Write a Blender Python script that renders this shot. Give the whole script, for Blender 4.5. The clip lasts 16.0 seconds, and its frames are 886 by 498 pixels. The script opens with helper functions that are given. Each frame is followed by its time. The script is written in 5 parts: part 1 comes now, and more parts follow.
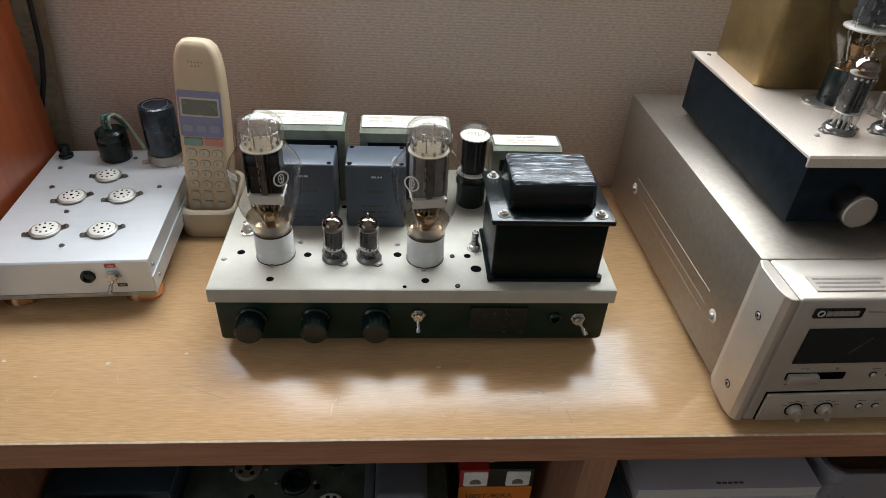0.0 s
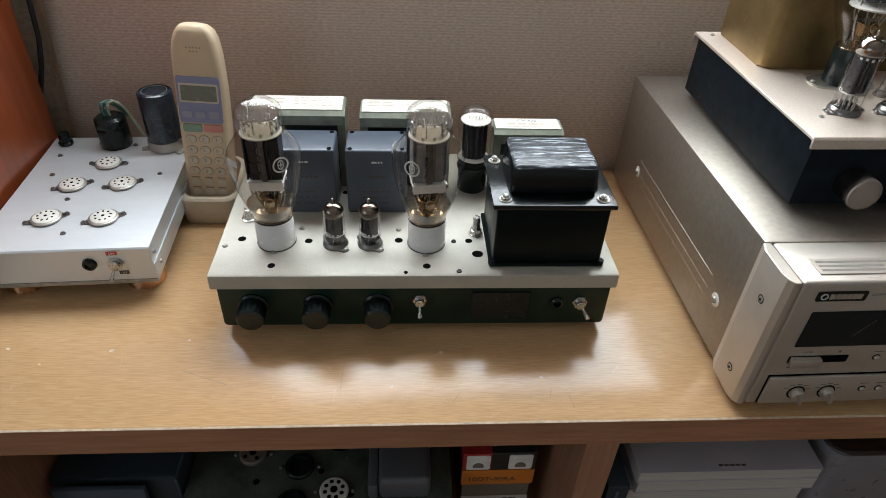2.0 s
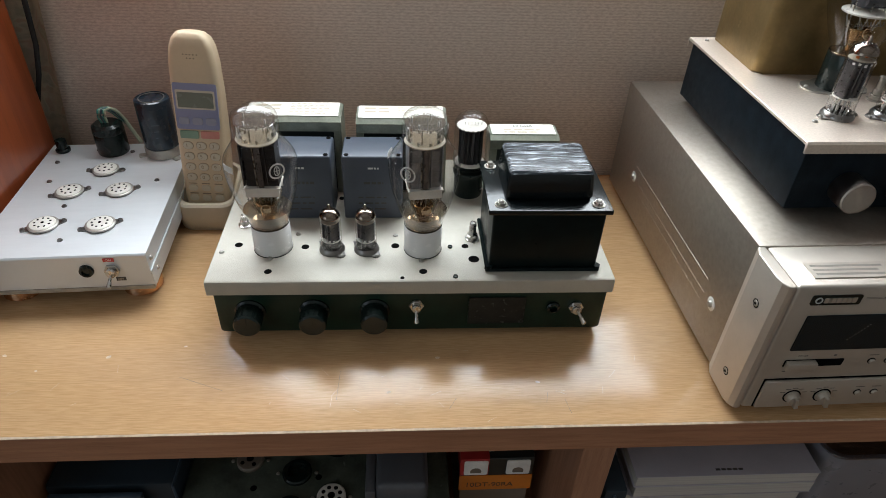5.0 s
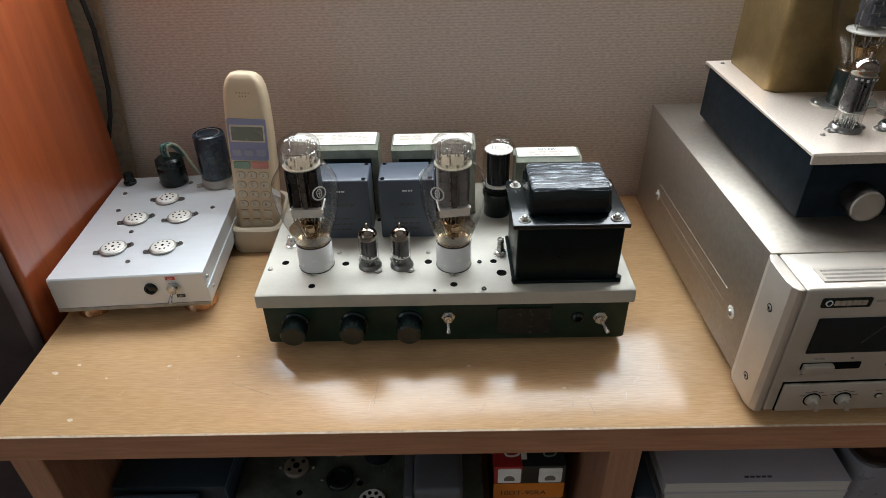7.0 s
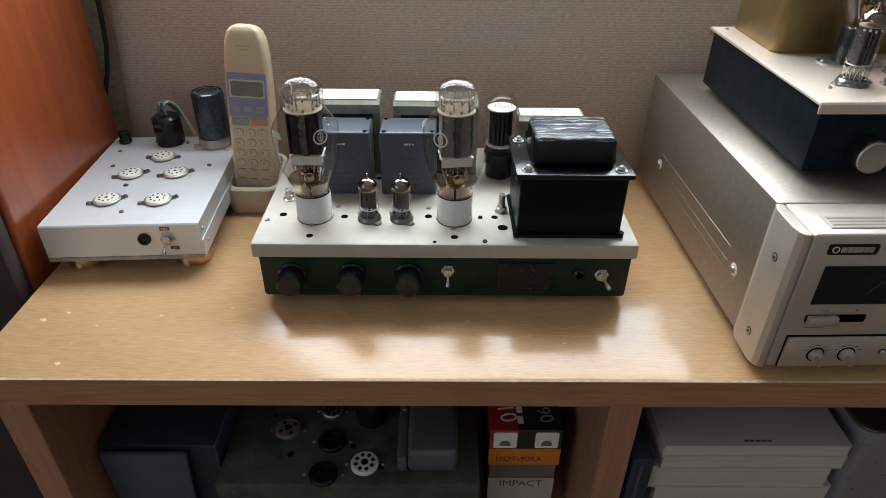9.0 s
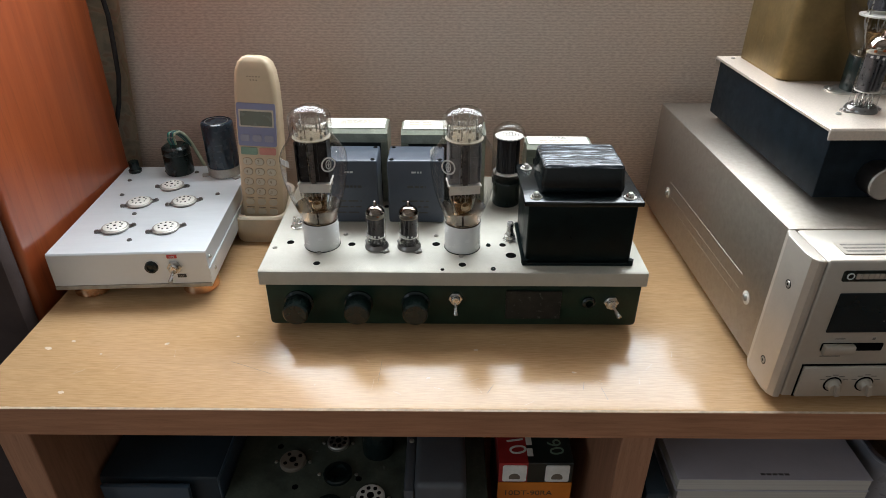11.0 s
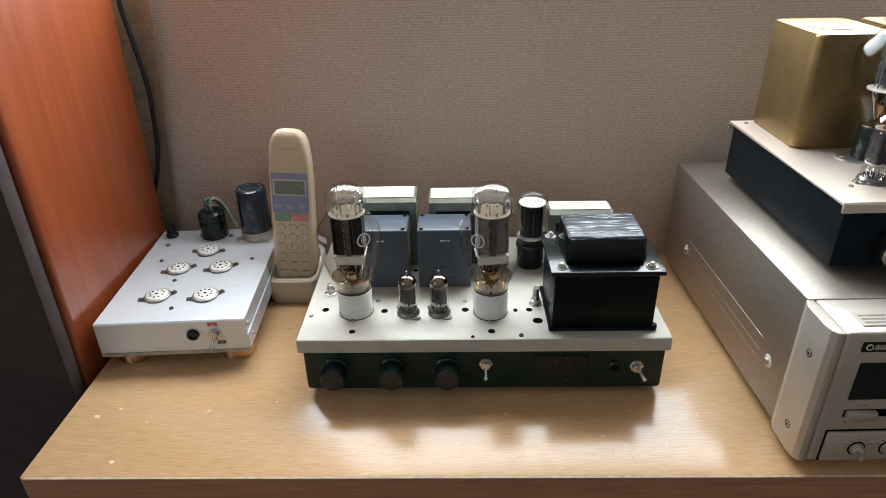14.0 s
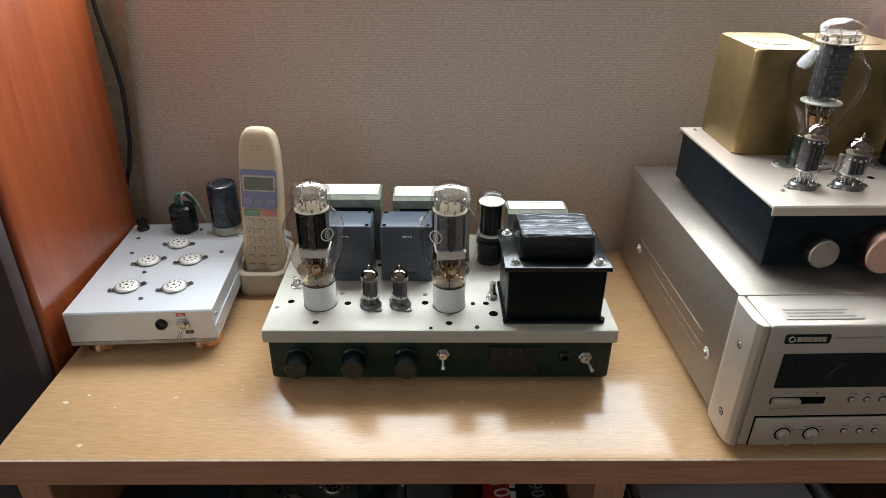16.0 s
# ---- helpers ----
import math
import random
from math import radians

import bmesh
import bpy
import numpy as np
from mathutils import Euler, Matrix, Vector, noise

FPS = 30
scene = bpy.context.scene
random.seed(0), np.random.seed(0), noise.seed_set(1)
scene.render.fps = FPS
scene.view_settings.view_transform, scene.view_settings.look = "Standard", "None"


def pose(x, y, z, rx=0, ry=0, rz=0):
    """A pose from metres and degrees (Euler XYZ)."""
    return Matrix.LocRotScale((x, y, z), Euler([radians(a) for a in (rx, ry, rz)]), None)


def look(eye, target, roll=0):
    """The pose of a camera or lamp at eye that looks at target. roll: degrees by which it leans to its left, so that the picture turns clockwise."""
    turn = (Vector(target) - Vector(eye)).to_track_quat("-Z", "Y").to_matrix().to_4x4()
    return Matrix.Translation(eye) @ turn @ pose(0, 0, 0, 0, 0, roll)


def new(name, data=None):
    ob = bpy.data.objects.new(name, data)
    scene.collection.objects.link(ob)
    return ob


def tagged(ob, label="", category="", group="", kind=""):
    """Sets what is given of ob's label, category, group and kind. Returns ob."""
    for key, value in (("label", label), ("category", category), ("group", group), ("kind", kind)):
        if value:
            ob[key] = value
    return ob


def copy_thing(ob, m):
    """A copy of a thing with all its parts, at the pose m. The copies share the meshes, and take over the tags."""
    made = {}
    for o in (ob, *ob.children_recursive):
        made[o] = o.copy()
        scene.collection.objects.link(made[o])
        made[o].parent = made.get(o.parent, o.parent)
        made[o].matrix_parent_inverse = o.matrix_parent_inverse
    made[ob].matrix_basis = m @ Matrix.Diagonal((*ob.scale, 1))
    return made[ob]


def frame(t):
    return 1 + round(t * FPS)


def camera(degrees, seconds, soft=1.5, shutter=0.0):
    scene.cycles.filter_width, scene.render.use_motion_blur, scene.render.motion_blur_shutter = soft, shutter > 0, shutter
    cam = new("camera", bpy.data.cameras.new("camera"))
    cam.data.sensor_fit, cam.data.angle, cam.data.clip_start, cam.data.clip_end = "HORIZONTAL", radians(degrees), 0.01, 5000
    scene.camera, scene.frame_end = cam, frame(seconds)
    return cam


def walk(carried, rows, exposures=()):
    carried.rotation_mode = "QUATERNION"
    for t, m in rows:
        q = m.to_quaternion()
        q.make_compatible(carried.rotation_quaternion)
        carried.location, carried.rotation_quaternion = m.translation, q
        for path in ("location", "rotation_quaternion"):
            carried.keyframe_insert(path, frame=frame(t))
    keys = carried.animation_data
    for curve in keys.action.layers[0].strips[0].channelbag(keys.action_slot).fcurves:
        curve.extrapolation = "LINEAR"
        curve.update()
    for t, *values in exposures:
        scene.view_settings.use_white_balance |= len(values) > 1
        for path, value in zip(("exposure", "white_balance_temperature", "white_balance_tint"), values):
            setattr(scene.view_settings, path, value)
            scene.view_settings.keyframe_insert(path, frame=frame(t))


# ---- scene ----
cam = camera(69.6, 16.0, soft=0.45)
PATH = [
    (0, (-0.013, -0.392, 1.094), (0.122, 1.217, -0.086), 3.3),
    (0.5, (-0.013, -0.392, 1.092), (0.118, 1.202, -0.11), 3.3),
    (1, (-0.013, -0.391, 1.094), (0.118, 1.205, -0.105), 3.0),
    (1.5, (-0.011, -0.39, 1.094), (0.109, 1.19, -0.126), 2.5),
    (2, (-0.011, -0.39, 1.094), (0.113, 1.189, -0.127), 2.7),
    (2.5, (-0.012, -0.391, 1.094), (0.112, 1.188, -0.126), 2.9),
    (3, (-0.012, -0.39, 1.093), (0.125, 1.188, -0.127), 3.3),
    (3.5, (-0.011, -0.391, 1.094), (0.12, 1.194, -0.118), 3.0),
    (5.8, (-0.009, -0.391, 1.096), (0.112, 1.202, -0.109), 2.2),
    (6, (-0.009, -0.392, 1.098), (0.082, 1.218, -0.085), 1.1),
    (6.5, (-0.002, -0.406, 1.104), (0.042, 1.231, -0.044), 0.0),
    (7, (0.002, -0.432, 1.106), (-0.009, 1.221, -0.021), -1.2),
    (7.5, (-0.001, -0.46, 1.115), (-0.02, 1.234, 0.052), -0.8),
    (8, (-0.006, -0.464, 1.094), (-0.004, 1.22, 0.015), 0.5),
    (8.2, (-0.006, -0.459, 1.084), (0.01, 1.199, -0.035), 0.6),
    (10.5, (-0.006, -0.451, 1.05), (-0.003, 1.266, 0.024), 0.3),
    (11, (-0.007, -0.452, 1.054), (-0.013, 1.272, 0.04), 0.2),
    (11.5, (-0.012, -0.453, 1.059), (-0.028, 1.272, 0.048), 0.6),
    (12, (-0.013, -0.456, 1.06), (-0.024, 1.278, 0.063), 1.4),
    (12.5, (-0.018, -0.462, 1.074), (-0.08, 1.3, 0.128), 0.2),
    (13, (-0.024, -0.464, 1.09), (-0.112, 1.339, 0.23), -0.3),
    (13.5, (-0.026, -0.46, 1.099), (-0.075, 1.342, 0.232), 0.1),
    (14, (-0.022, -0.456, 1.098), (-0.066, 1.31, 0.159), -1.3),
    (14.5, (-0.013, -0.455, 1.098), (-0.012, 1.298, 0.136), -0.6),
    (15, (-0.007, -0.464, 1.101), (-0.006, 1.282, 0.127), -0.6),
    (15.5, (-0.002, -0.474, 1.103), (0.016, 1.281, 0.144), -0.1),
    (16, (-0.005, -0.483, 1.108), (0.019, 1.282, 0.168), 0.5),
]
walk(cam, [(t, look(eye, target, roll)) for t, eye, target, roll in PATH],
     exposures=((0.0, -0.14), (6.0, -0.14), (11.0, -0.01), (13.3, 0.03), (16.0, 0.02)))

# ---------------------------------------------------------------- world and light
world = bpy.data.worlds.new("sky")
scene.world = world
world.use_nodes = True
wn = world.node_tree.nodes
sky = wn.new("ShaderNodeTexSky")
sky.sky_type, sky.sun_disc = "NISHITA", False
sky.sun_elevation, sky.sun_rotation = radians(40), radians(20)
wn["Background"].inputs["Strength"].default_value = 0.10
world.node_tree.links.new(sky.outputs["Color"], wn["Background"].inputs["Color"])

WIN_X0, WIN_X1, WIN_Z0, WIN_Z1 = -0.515, 0.575, 1.050, 1.63
WALL_Y = 0.285


def area_lamp(name, m, sx, sy, watts, colour):
    d = bpy.data.lights.new(name, "AREA")
    d.shape, d.size, d.size_y, d.energy, d.color = "RECTANGLE", sx, sy, watts, colour
    ob = new(name, d)
    ob.matrix_world = m
    return ob


# daylight of the overcast sky, in the opening of the window above the wall
area_lamp("window_daylight", look((0.030, WALL_Y + 0.045, 1.340), (0.030, -0.9, 1.20)), 1.06, 0.55, 29.0, (0.865, 0.945, 1.0))
# added fill light from the unseen left front, set in a made-up wall opening
area_lamp("side_fill_light", look((-1.98, -1.75, 1.45), (0.2, -0.4, 1.1)), 1.5, 1.1, 7.6, (0.86, 0.945, 1.0))

# ---------------------------------------------------------------- materials
MATS = {}


def material(name, colour=(0.5, 0.5, 0.5), rough=0.5, metal=0.0, coat=0.0, vary=0.12, scale=40.0, bump=0.0,
             bump_scale=400.0, stretch=(1, 1, 1), rough_vary=0.1, second=None, spec=0.5, worn=0.0, worn_at=(0.66, 0.74)):
    """Principled material with two scales of colour variation, roughness variation and fine relief."""
    m = bpy.data.materials.new(name)
    m.use_nodes = True
    nt = m.node_tree
    p = nt.nodes["Principled BSDF"]
    p.inputs["Metallic"].default_value = metal
    p.inputs["Coat Weight"].default_value = coat
    p.inputs["Coat Roughness"].default_value = 0.15
    p.inputs["Specular IOR Level"].default_value = spec
    tc = nt.nodes.new("ShaderNodeTexCoord")
    mp = nt.nodes.new("ShaderNodeMapping")
    mp.inputs["Scale"].default_value = stretch
    nt.links.new(tc.outputs["Object"], mp.inputs["Vector"])

    def tex(s, detail=4.0):
        n = nt.nodes.new("ShaderNodeTexNoise")
        n.inputs["Scale"].default_value, n.inputs["Detail"].default_value = s, detail
        nt.links.new(mp.outputs["Vector"], n.inputs["Vector"])
        return n.outputs["Fac"]

    def ramp(src, a, b, p0=0.3, p1=0.7):
        r = nt.nodes.new("ShaderNodeValToRGB")
        r.color_ramp.elements[0].position, r.color_ramp.elements[1].position = p0, p1
        r.color_ramp.elements[0].color, r.color_ramp.elements[1].color = (*a, 1), (*b, 1)
        nt.links.new(src, r.inputs["Fac"])
        return r.outputs["Color"]

    def mix(kind, fac, a, b):
        x = nt.nodes.new("ShaderNodeMix")
        x.data_type, x.blend_type = "RGBA", kind
        for sock, v in ((x.inputs[0], fac), (x.inputs[6], a), (x.inputs[7], b)):
            if isinstance(v, bpy.types.NodeSocket):
                nt.links.new(v, sock)
            else:
                sock.default_value = v if sock.type == "VALUE" else (*v, 1)
        return x.outputs[2]

    lo = tuple(max(0, c * (1 - vary)) for c in colour)
    hi = tuple(min(1, c * (1 + vary)) for c in (second or colour))
    base = ramp(tex(scale), lo, hi)
    fine = ramp(tex(scale * 9), (1 - vary * 0.6,) * 3, (1, 1, 1))
    base = mix("MULTIPLY", 1.0, base, fine)
    if worn:
        spots = ramp(tex(scale * 3.1, 6.0), (0, 0, 0), (1, 1, 1), *worn_at)
        base = mix("MIX", spots, base, tuple(min(1, c * (1 + worn) + 0.05 * worn) for c in colour))
    nt.links.new(base, p.inputs["Base Color"])
    r = nt.nodes.new("ShaderNodeMapRange")
    nt.links.new(tex(scale * 2.3), r.inputs["Value"])
    r.inputs["To Min"].default_value = max(0.02, rough - rough_vary)
    r.inputs["To Max"].default_value = min(1, rough + rough_vary)
    nt.links.new(r.outputs["Result"], p.inputs["Roughness"])
    if bump:
        bn = nt.nodes.new("ShaderNodeBump")
        bn.inputs["Strength"].default_value, bn.inputs["Distance"].default_value = bump, 0.0006
        nt.links.new(tex(bump_scale, 2.0), bn.inputs["Height"])
        nt.links.new(bn.outputs["Normal"], p.inputs["Normal"])
    return m


def thin_glass(name, tint=(1, 1, 1), ior=1.5, rough=0.004):
    """Blown glass as one thin skin: clear, with the gloss of its angle."""
    m = bpy.data.materials.new(name)
    m.use_nodes = True
    nt = m.node_tree
    nt.nodes.remove(nt.nodes["Principled BSDF"])
    tr, gl = nt.nodes.new("ShaderNodeBsdfTransparent"), nt.nodes.new("ShaderNodeBsdfGlossy")
    fr, mx = nt.nodes.new("ShaderNodeLayerWeight"), nt.nodes.new("ShaderNodeMixShader")
    pw, ma = nt.nodes.new("ShaderNodeMath"), nt.nodes.new("ShaderNodeMath")
    pw.operation, ma.operation = "POWER", "MULTIPLY_ADD"
    pw.inputs[1].default_value = 2.8
    ma.inputs[1].default_value, ma.inputs[2].default_value = 0.60, 1.0 * (ior - 1) ** 2 / (ior + 1) ** 2
    tr.inputs["Color"].default_value = (*tint, 1)
    gl.inputs["Roughness"].default_value = rough
    fr.inputs["Blend"].default_value = 0.5
    nt.links.new(fr.outputs["Facing"], pw.inputs[0])
    nt.links.new(pw.outputs["Value"], ma.inputs[0])
    nt.links.new(ma.outputs["Value"], mx.inputs["Fac"])
    nt.links.new(tr.outputs["BSDF"], mx.inputs[1])
    nt.links.new(gl.outputs["BSDF"], mx.inputs[2])
    nt.links.new(mx.outputs["Shader"], nt.nodes["Material Output"].inputs["Surface"])
    return m


def wood(name, light, dark, rough, along=(1.6, 26, 26), coat=0.0, coat_rough=0.2, vary=0.5, spec=0.5):
    """Veneer: long grain, broad figure and short pores."""
    m = bpy.data.materials.new(name)
    m.use_nodes = True
    nt = m.node_tree
    p = nt.nodes["Principled BSDF"]
    tc = nt.nodes.new("ShaderNodeTexCoord")

    def tex(s, k, detail, dist=0.0):
        mp = nt.nodes.new("ShaderNodeMapping")
        mp.inputs["Scale"].default_value = tuple(a * k for a in s)
        nt.links.new(tc.outputs["Object"], mp.inputs["Vector"])
        n = nt.nodes.new("ShaderNodeTexNoise")
        n.inputs["Scale"].default_value, n.inputs["Detail"].default_value, n.inputs["Distortion"].default_value = 1, detail, dist
        nt.links.new(mp.outputs["Vector"], n.inputs["Vector"])
        return n.outputs["Fac"]

    def ramp(src, a, b, p0, p1):
        r = nt.nodes.new("ShaderNodeValToRGB")
        r.color_ramp.elements[0].position, r.color_ramp.elements[1].position = p0, p1
        r.color_ramp.elements[0].color, r.color_ramp.elements[1].color = (*a, 1), (*b, 1)
        nt.links.new(src, r.inputs["Fac"])
        return r.outputs["Color"]

    def mul(a, b):
        x = nt.nodes.new("ShaderNodeMix")
        x.data_type, x.blend_type = "RGBA", "MULTIPLY"
        x.inputs[0].default_value = 1
        nt.links.new(a, x.inputs[6])
        nt.links.new(b, x.inputs[7])
        return x.outputs[2]

    grain = ramp(tex(along, 3.0, 6, 0.4), dark, light, 0.32, 0.62)
    broad = ramp(tex(along, 0.35, 3, 0.8), (1 - 0.3 * vary,) * 3, (1, 1, 1), 0.35, 0.65)
    pores = ramp(tex((along[0] * 6, along[1] * 6, along[2] * 6), 3.0, 2), (1 - 0.35 * vary,) * 3, (1, 1, 1), 0.30, 0.42)
    nt.links.new(mul(mul(grain, broad), pores), p.inputs["Base Color"])
    mr = nt.nodes.new("ShaderNodeMapRange")
    nt.links.new(tex((14, 14, 14), 1.0, 5), mr.inputs["Value"])
    mr.inputs["To Min"].default_value, mr.inputs["To Max"].default_value = rough * 0.8, rough * 1.25
    nt.links.new(mr.outputs["Result"], p.inputs["Roughness"])
    p.inputs["Coat Weight"].default_value = coat
    p.inputs["Coat Roughness"].default_value = coat_rough
    p.inputs["Specular IOR Level"].default_value = spec
    bn = nt.nodes.new("ShaderNodeBump")
    bn.inputs["Strength"].default_value, bn.inputs["Distance"].default_value = 0.12, 0.0004
    nt.links.new(tex((150, 150, 150), 1.0, 2), bn.inputs["Height"])
    nt.links.new(bn.outputs["Normal"], p.inputs["Normal"])
    return m


def ribbed_paper(name, a, b):
    """Wallpaper with a woven relief of fine, broken, horizontal ribs."""
    m = bpy.data.materials.new(name)
    m.use_nodes = True
    nt = m.node_tree
    p = nt.nodes["Principled BSDF"]
    p.inputs["Roughness"].default_value = 0.85
    tc = nt.nodes.new("ShaderNodeTexCoord")

    def tex(sc, detail):
        mp = nt.nodes.new("ShaderNodeMapping")
        mp.inputs["Scale"].default_value = sc
        nt.links.new(tc.outputs["Object"], mp.inputs["Vector"])
        n = nt.nodes.new("ShaderNodeTexNoise")
        n.inputs["Scale"].default_value, n.inputs["Detail"].default_value = 1, detail
        nt.links.new(mp.outputs["Vector"], n.inputs["Vector"])
        return n.outputs["Fac"]

    mpw = nt.nodes.new("ShaderNodeMapping")
    nt.links.new(tc.outputs["Object"], mpw.inputs["Vector"])
    wv = nt.nodes.new("ShaderNodeTexWave")
    wv.wave_type, wv.bands_direction = "BANDS", "Z"
    for key, value in (("Scale", 100.0), ("Distortion", 4.5), ("Detail", 4.0), ("Detail Scale", 4.0), ("Detail Roughness", 0.8)):
        wv.inputs[key].default_value = value
    nt.links.new(mpw.outputs["Vector"], wv.inputs["Vector"])
    blend = nt.nodes.new("ShaderNodeMix")
    blend.data_type = "FLOAT"
    blend.inputs[0].default_value = 0.82
    nt.links.new(wv.outputs["Fac"], blend.inputs[2])
    nt.links.new(tex((200, 200, 560), 3.0), blend.inputs[3])
    ribs = blend.outputs[0]
    r = nt.nodes.new("ShaderNodeValToRGB")
    r.color_ramp.elements[0].position, r.color_ramp.elements[1].position = 0.36, 0.64
    r.color_ramp.elements[0].color, r.color_ramp.elements[1].color = (*a, 1), (*b, 1)
    nt.links.new(ribs, r.inputs["Fac"])
    s = nt.nodes.new("ShaderNodeValToRGB")
    s.color_ramp.elements[0].color, s.color_ramp.elements[1].color = (0.88, 0.88, 0.88, 1), (1, 1, 1, 1)
    nt.links.new(tex((5, 5, 5), 4.0), s.inputs["Fac"])
    x = nt.nodes.new("ShaderNodeMix")
    x.data_type, x.blend_type = "RGBA", "MULTIPLY"
    x.inputs[0].default_value = 1
    nt.links.new(r.outputs["Color"], x.inputs[6])
    nt.links.new(s.outputs["Color"], x.inputs[7])
    nt.links.new(x.outputs[2], p.inputs["Base Color"])
    bn = nt.nodes.new("ShaderNodeBump")
    bn.inputs["Strength"].default_value, bn.inputs["Distance"].default_value = 0.55, 0.0008
    nt.links.new(ribs, bn.inputs["Height"])
    nt.links.new(bn.outputs["Normal"], p.inputs["Normal"])
    return m


def floral_cloth(name):
    m = bpy.data.materials.new(name)
    m.use_nodes = True
    nt = m.node_tree
    p = nt.nodes["Principled BSDF"]
    p.inputs["Roughness"].default_value = 0.9
    tc = nt.nodes.new("ShaderNodeTexCoord")
    n = nt.nodes.new("ShaderNodeTexNoise")
    n.inputs["Scale"].default_value, n.inputs["Detail"].default_value, n.inputs["Distortion"].default_value = 34, 5, 1.6
    nt.links.new(tc.outputs["Object"], n.inputs["Vector"])
    r = nt.nodes.new("ShaderNodeValToRGB")
    e = r.color_ramp.elements
    e[0].position, e[0].color = 0.36, (0.44, 0.385, 0.28, 1)
    e[1].position, e[1].color = 0.50, (0.60, 0.51, 0.37, 1)
    for pos, c in ((0.57, (0.54, 0.38, 0.27, 1)), (0.64, (0.48, 0.42, 0.28, 1)), (0.75, (0.58, 0.51, 0.37, 1))):
        k = e.new(pos)
        k.color = c
    nt.links.new(n.outputs["Fac"], r.inputs["Fac"])
    nt.links.new(r.outputs["Color"], p.inputs["Base Color"])
    return m


def gleam_streaked_enamel(name):
    """Black enamel with long pale streaks along x: scratches and window gleam put into the colour."""
    m = bpy.data.materials.new(name)
    m.use_nodes = True
    nt = m.node_tree
    p = nt.nodes["Principled BSDF"]
    p.inputs["Roughness"].default_value, p.inputs["Specular IOR Level"].default_value = 0.26, 0.4
    tc = nt.nodes.new("ShaderNodeTexCoord")

    def streak(sc, detail, dist, p0, p1, a, b):
        mp = nt.nodes.new("ShaderNodeMapping")
        mp.inputs["Scale"].default_value = sc
        nt.links.new(tc.outputs["Object"], mp.inputs["Vector"])
        n = nt.nodes.new("ShaderNodeTexNoise")
        n.inputs["Scale"].default_value, n.inputs["Detail"].default_value, n.inputs["Distortion"].default_value = 1, detail, dist
        nt.links.new(mp.outputs["Vector"], n.inputs["Vector"])
        r = nt.nodes.new("ShaderNodeValToRGB")
        r.color_ramp.elements[0].position, r.color_ramp.elements[1].position = p0, p1
        r.color_ramp.elements[0].color, r.color_ramp.elements[1].color = (*a, 1), (*b, 1)
        nt.links.new(n.outputs["Fac"], r.inputs["Fac"])
        return r.outputs["Color"]

    fine = streak((34, 1500, 200), 6, 0.5, 0.50, 0.62, (0, 0, 0), (1, 1, 1))
    patch = streak((60, 230, 60), 6, 0.6, 0.45, 0.62, (0.03, 0.03, 0.03), (1, 1, 1))
    x = nt.nodes.new("ShaderNodeMix")
    x.data_type, x.blend_type = "RGBA", "MULTIPLY"
    x.inputs[0].default_value = 1
    nt.links.new(fine, x.inputs[6])
    nt.links.new(patch, x.inputs[7])
    y = nt.nodes.new("ShaderNodeMix")
    y.data_type = "RGBA"
    nt.links.new(x.outputs[2], y.inputs[0])
    y.inputs[6].default_value, y.inputs[7].default_value = (0.012, 0.016, 0.021, 1), (0.50, 0.54, 0.58, 1)
    nt.links.new(y.outputs[2], p.inputs["Base Color"])
    bn = nt.nodes.new("ShaderNodeBump")
    bn.inputs["Strength"].default_value, bn.inputs["Distance"].default_value = 0.35, 0.0004
    nt.links.new(fine, bn.inputs["Height"])
    nt.links.new(bn.outputs["Normal"], p.inputs["Normal"])
    return m


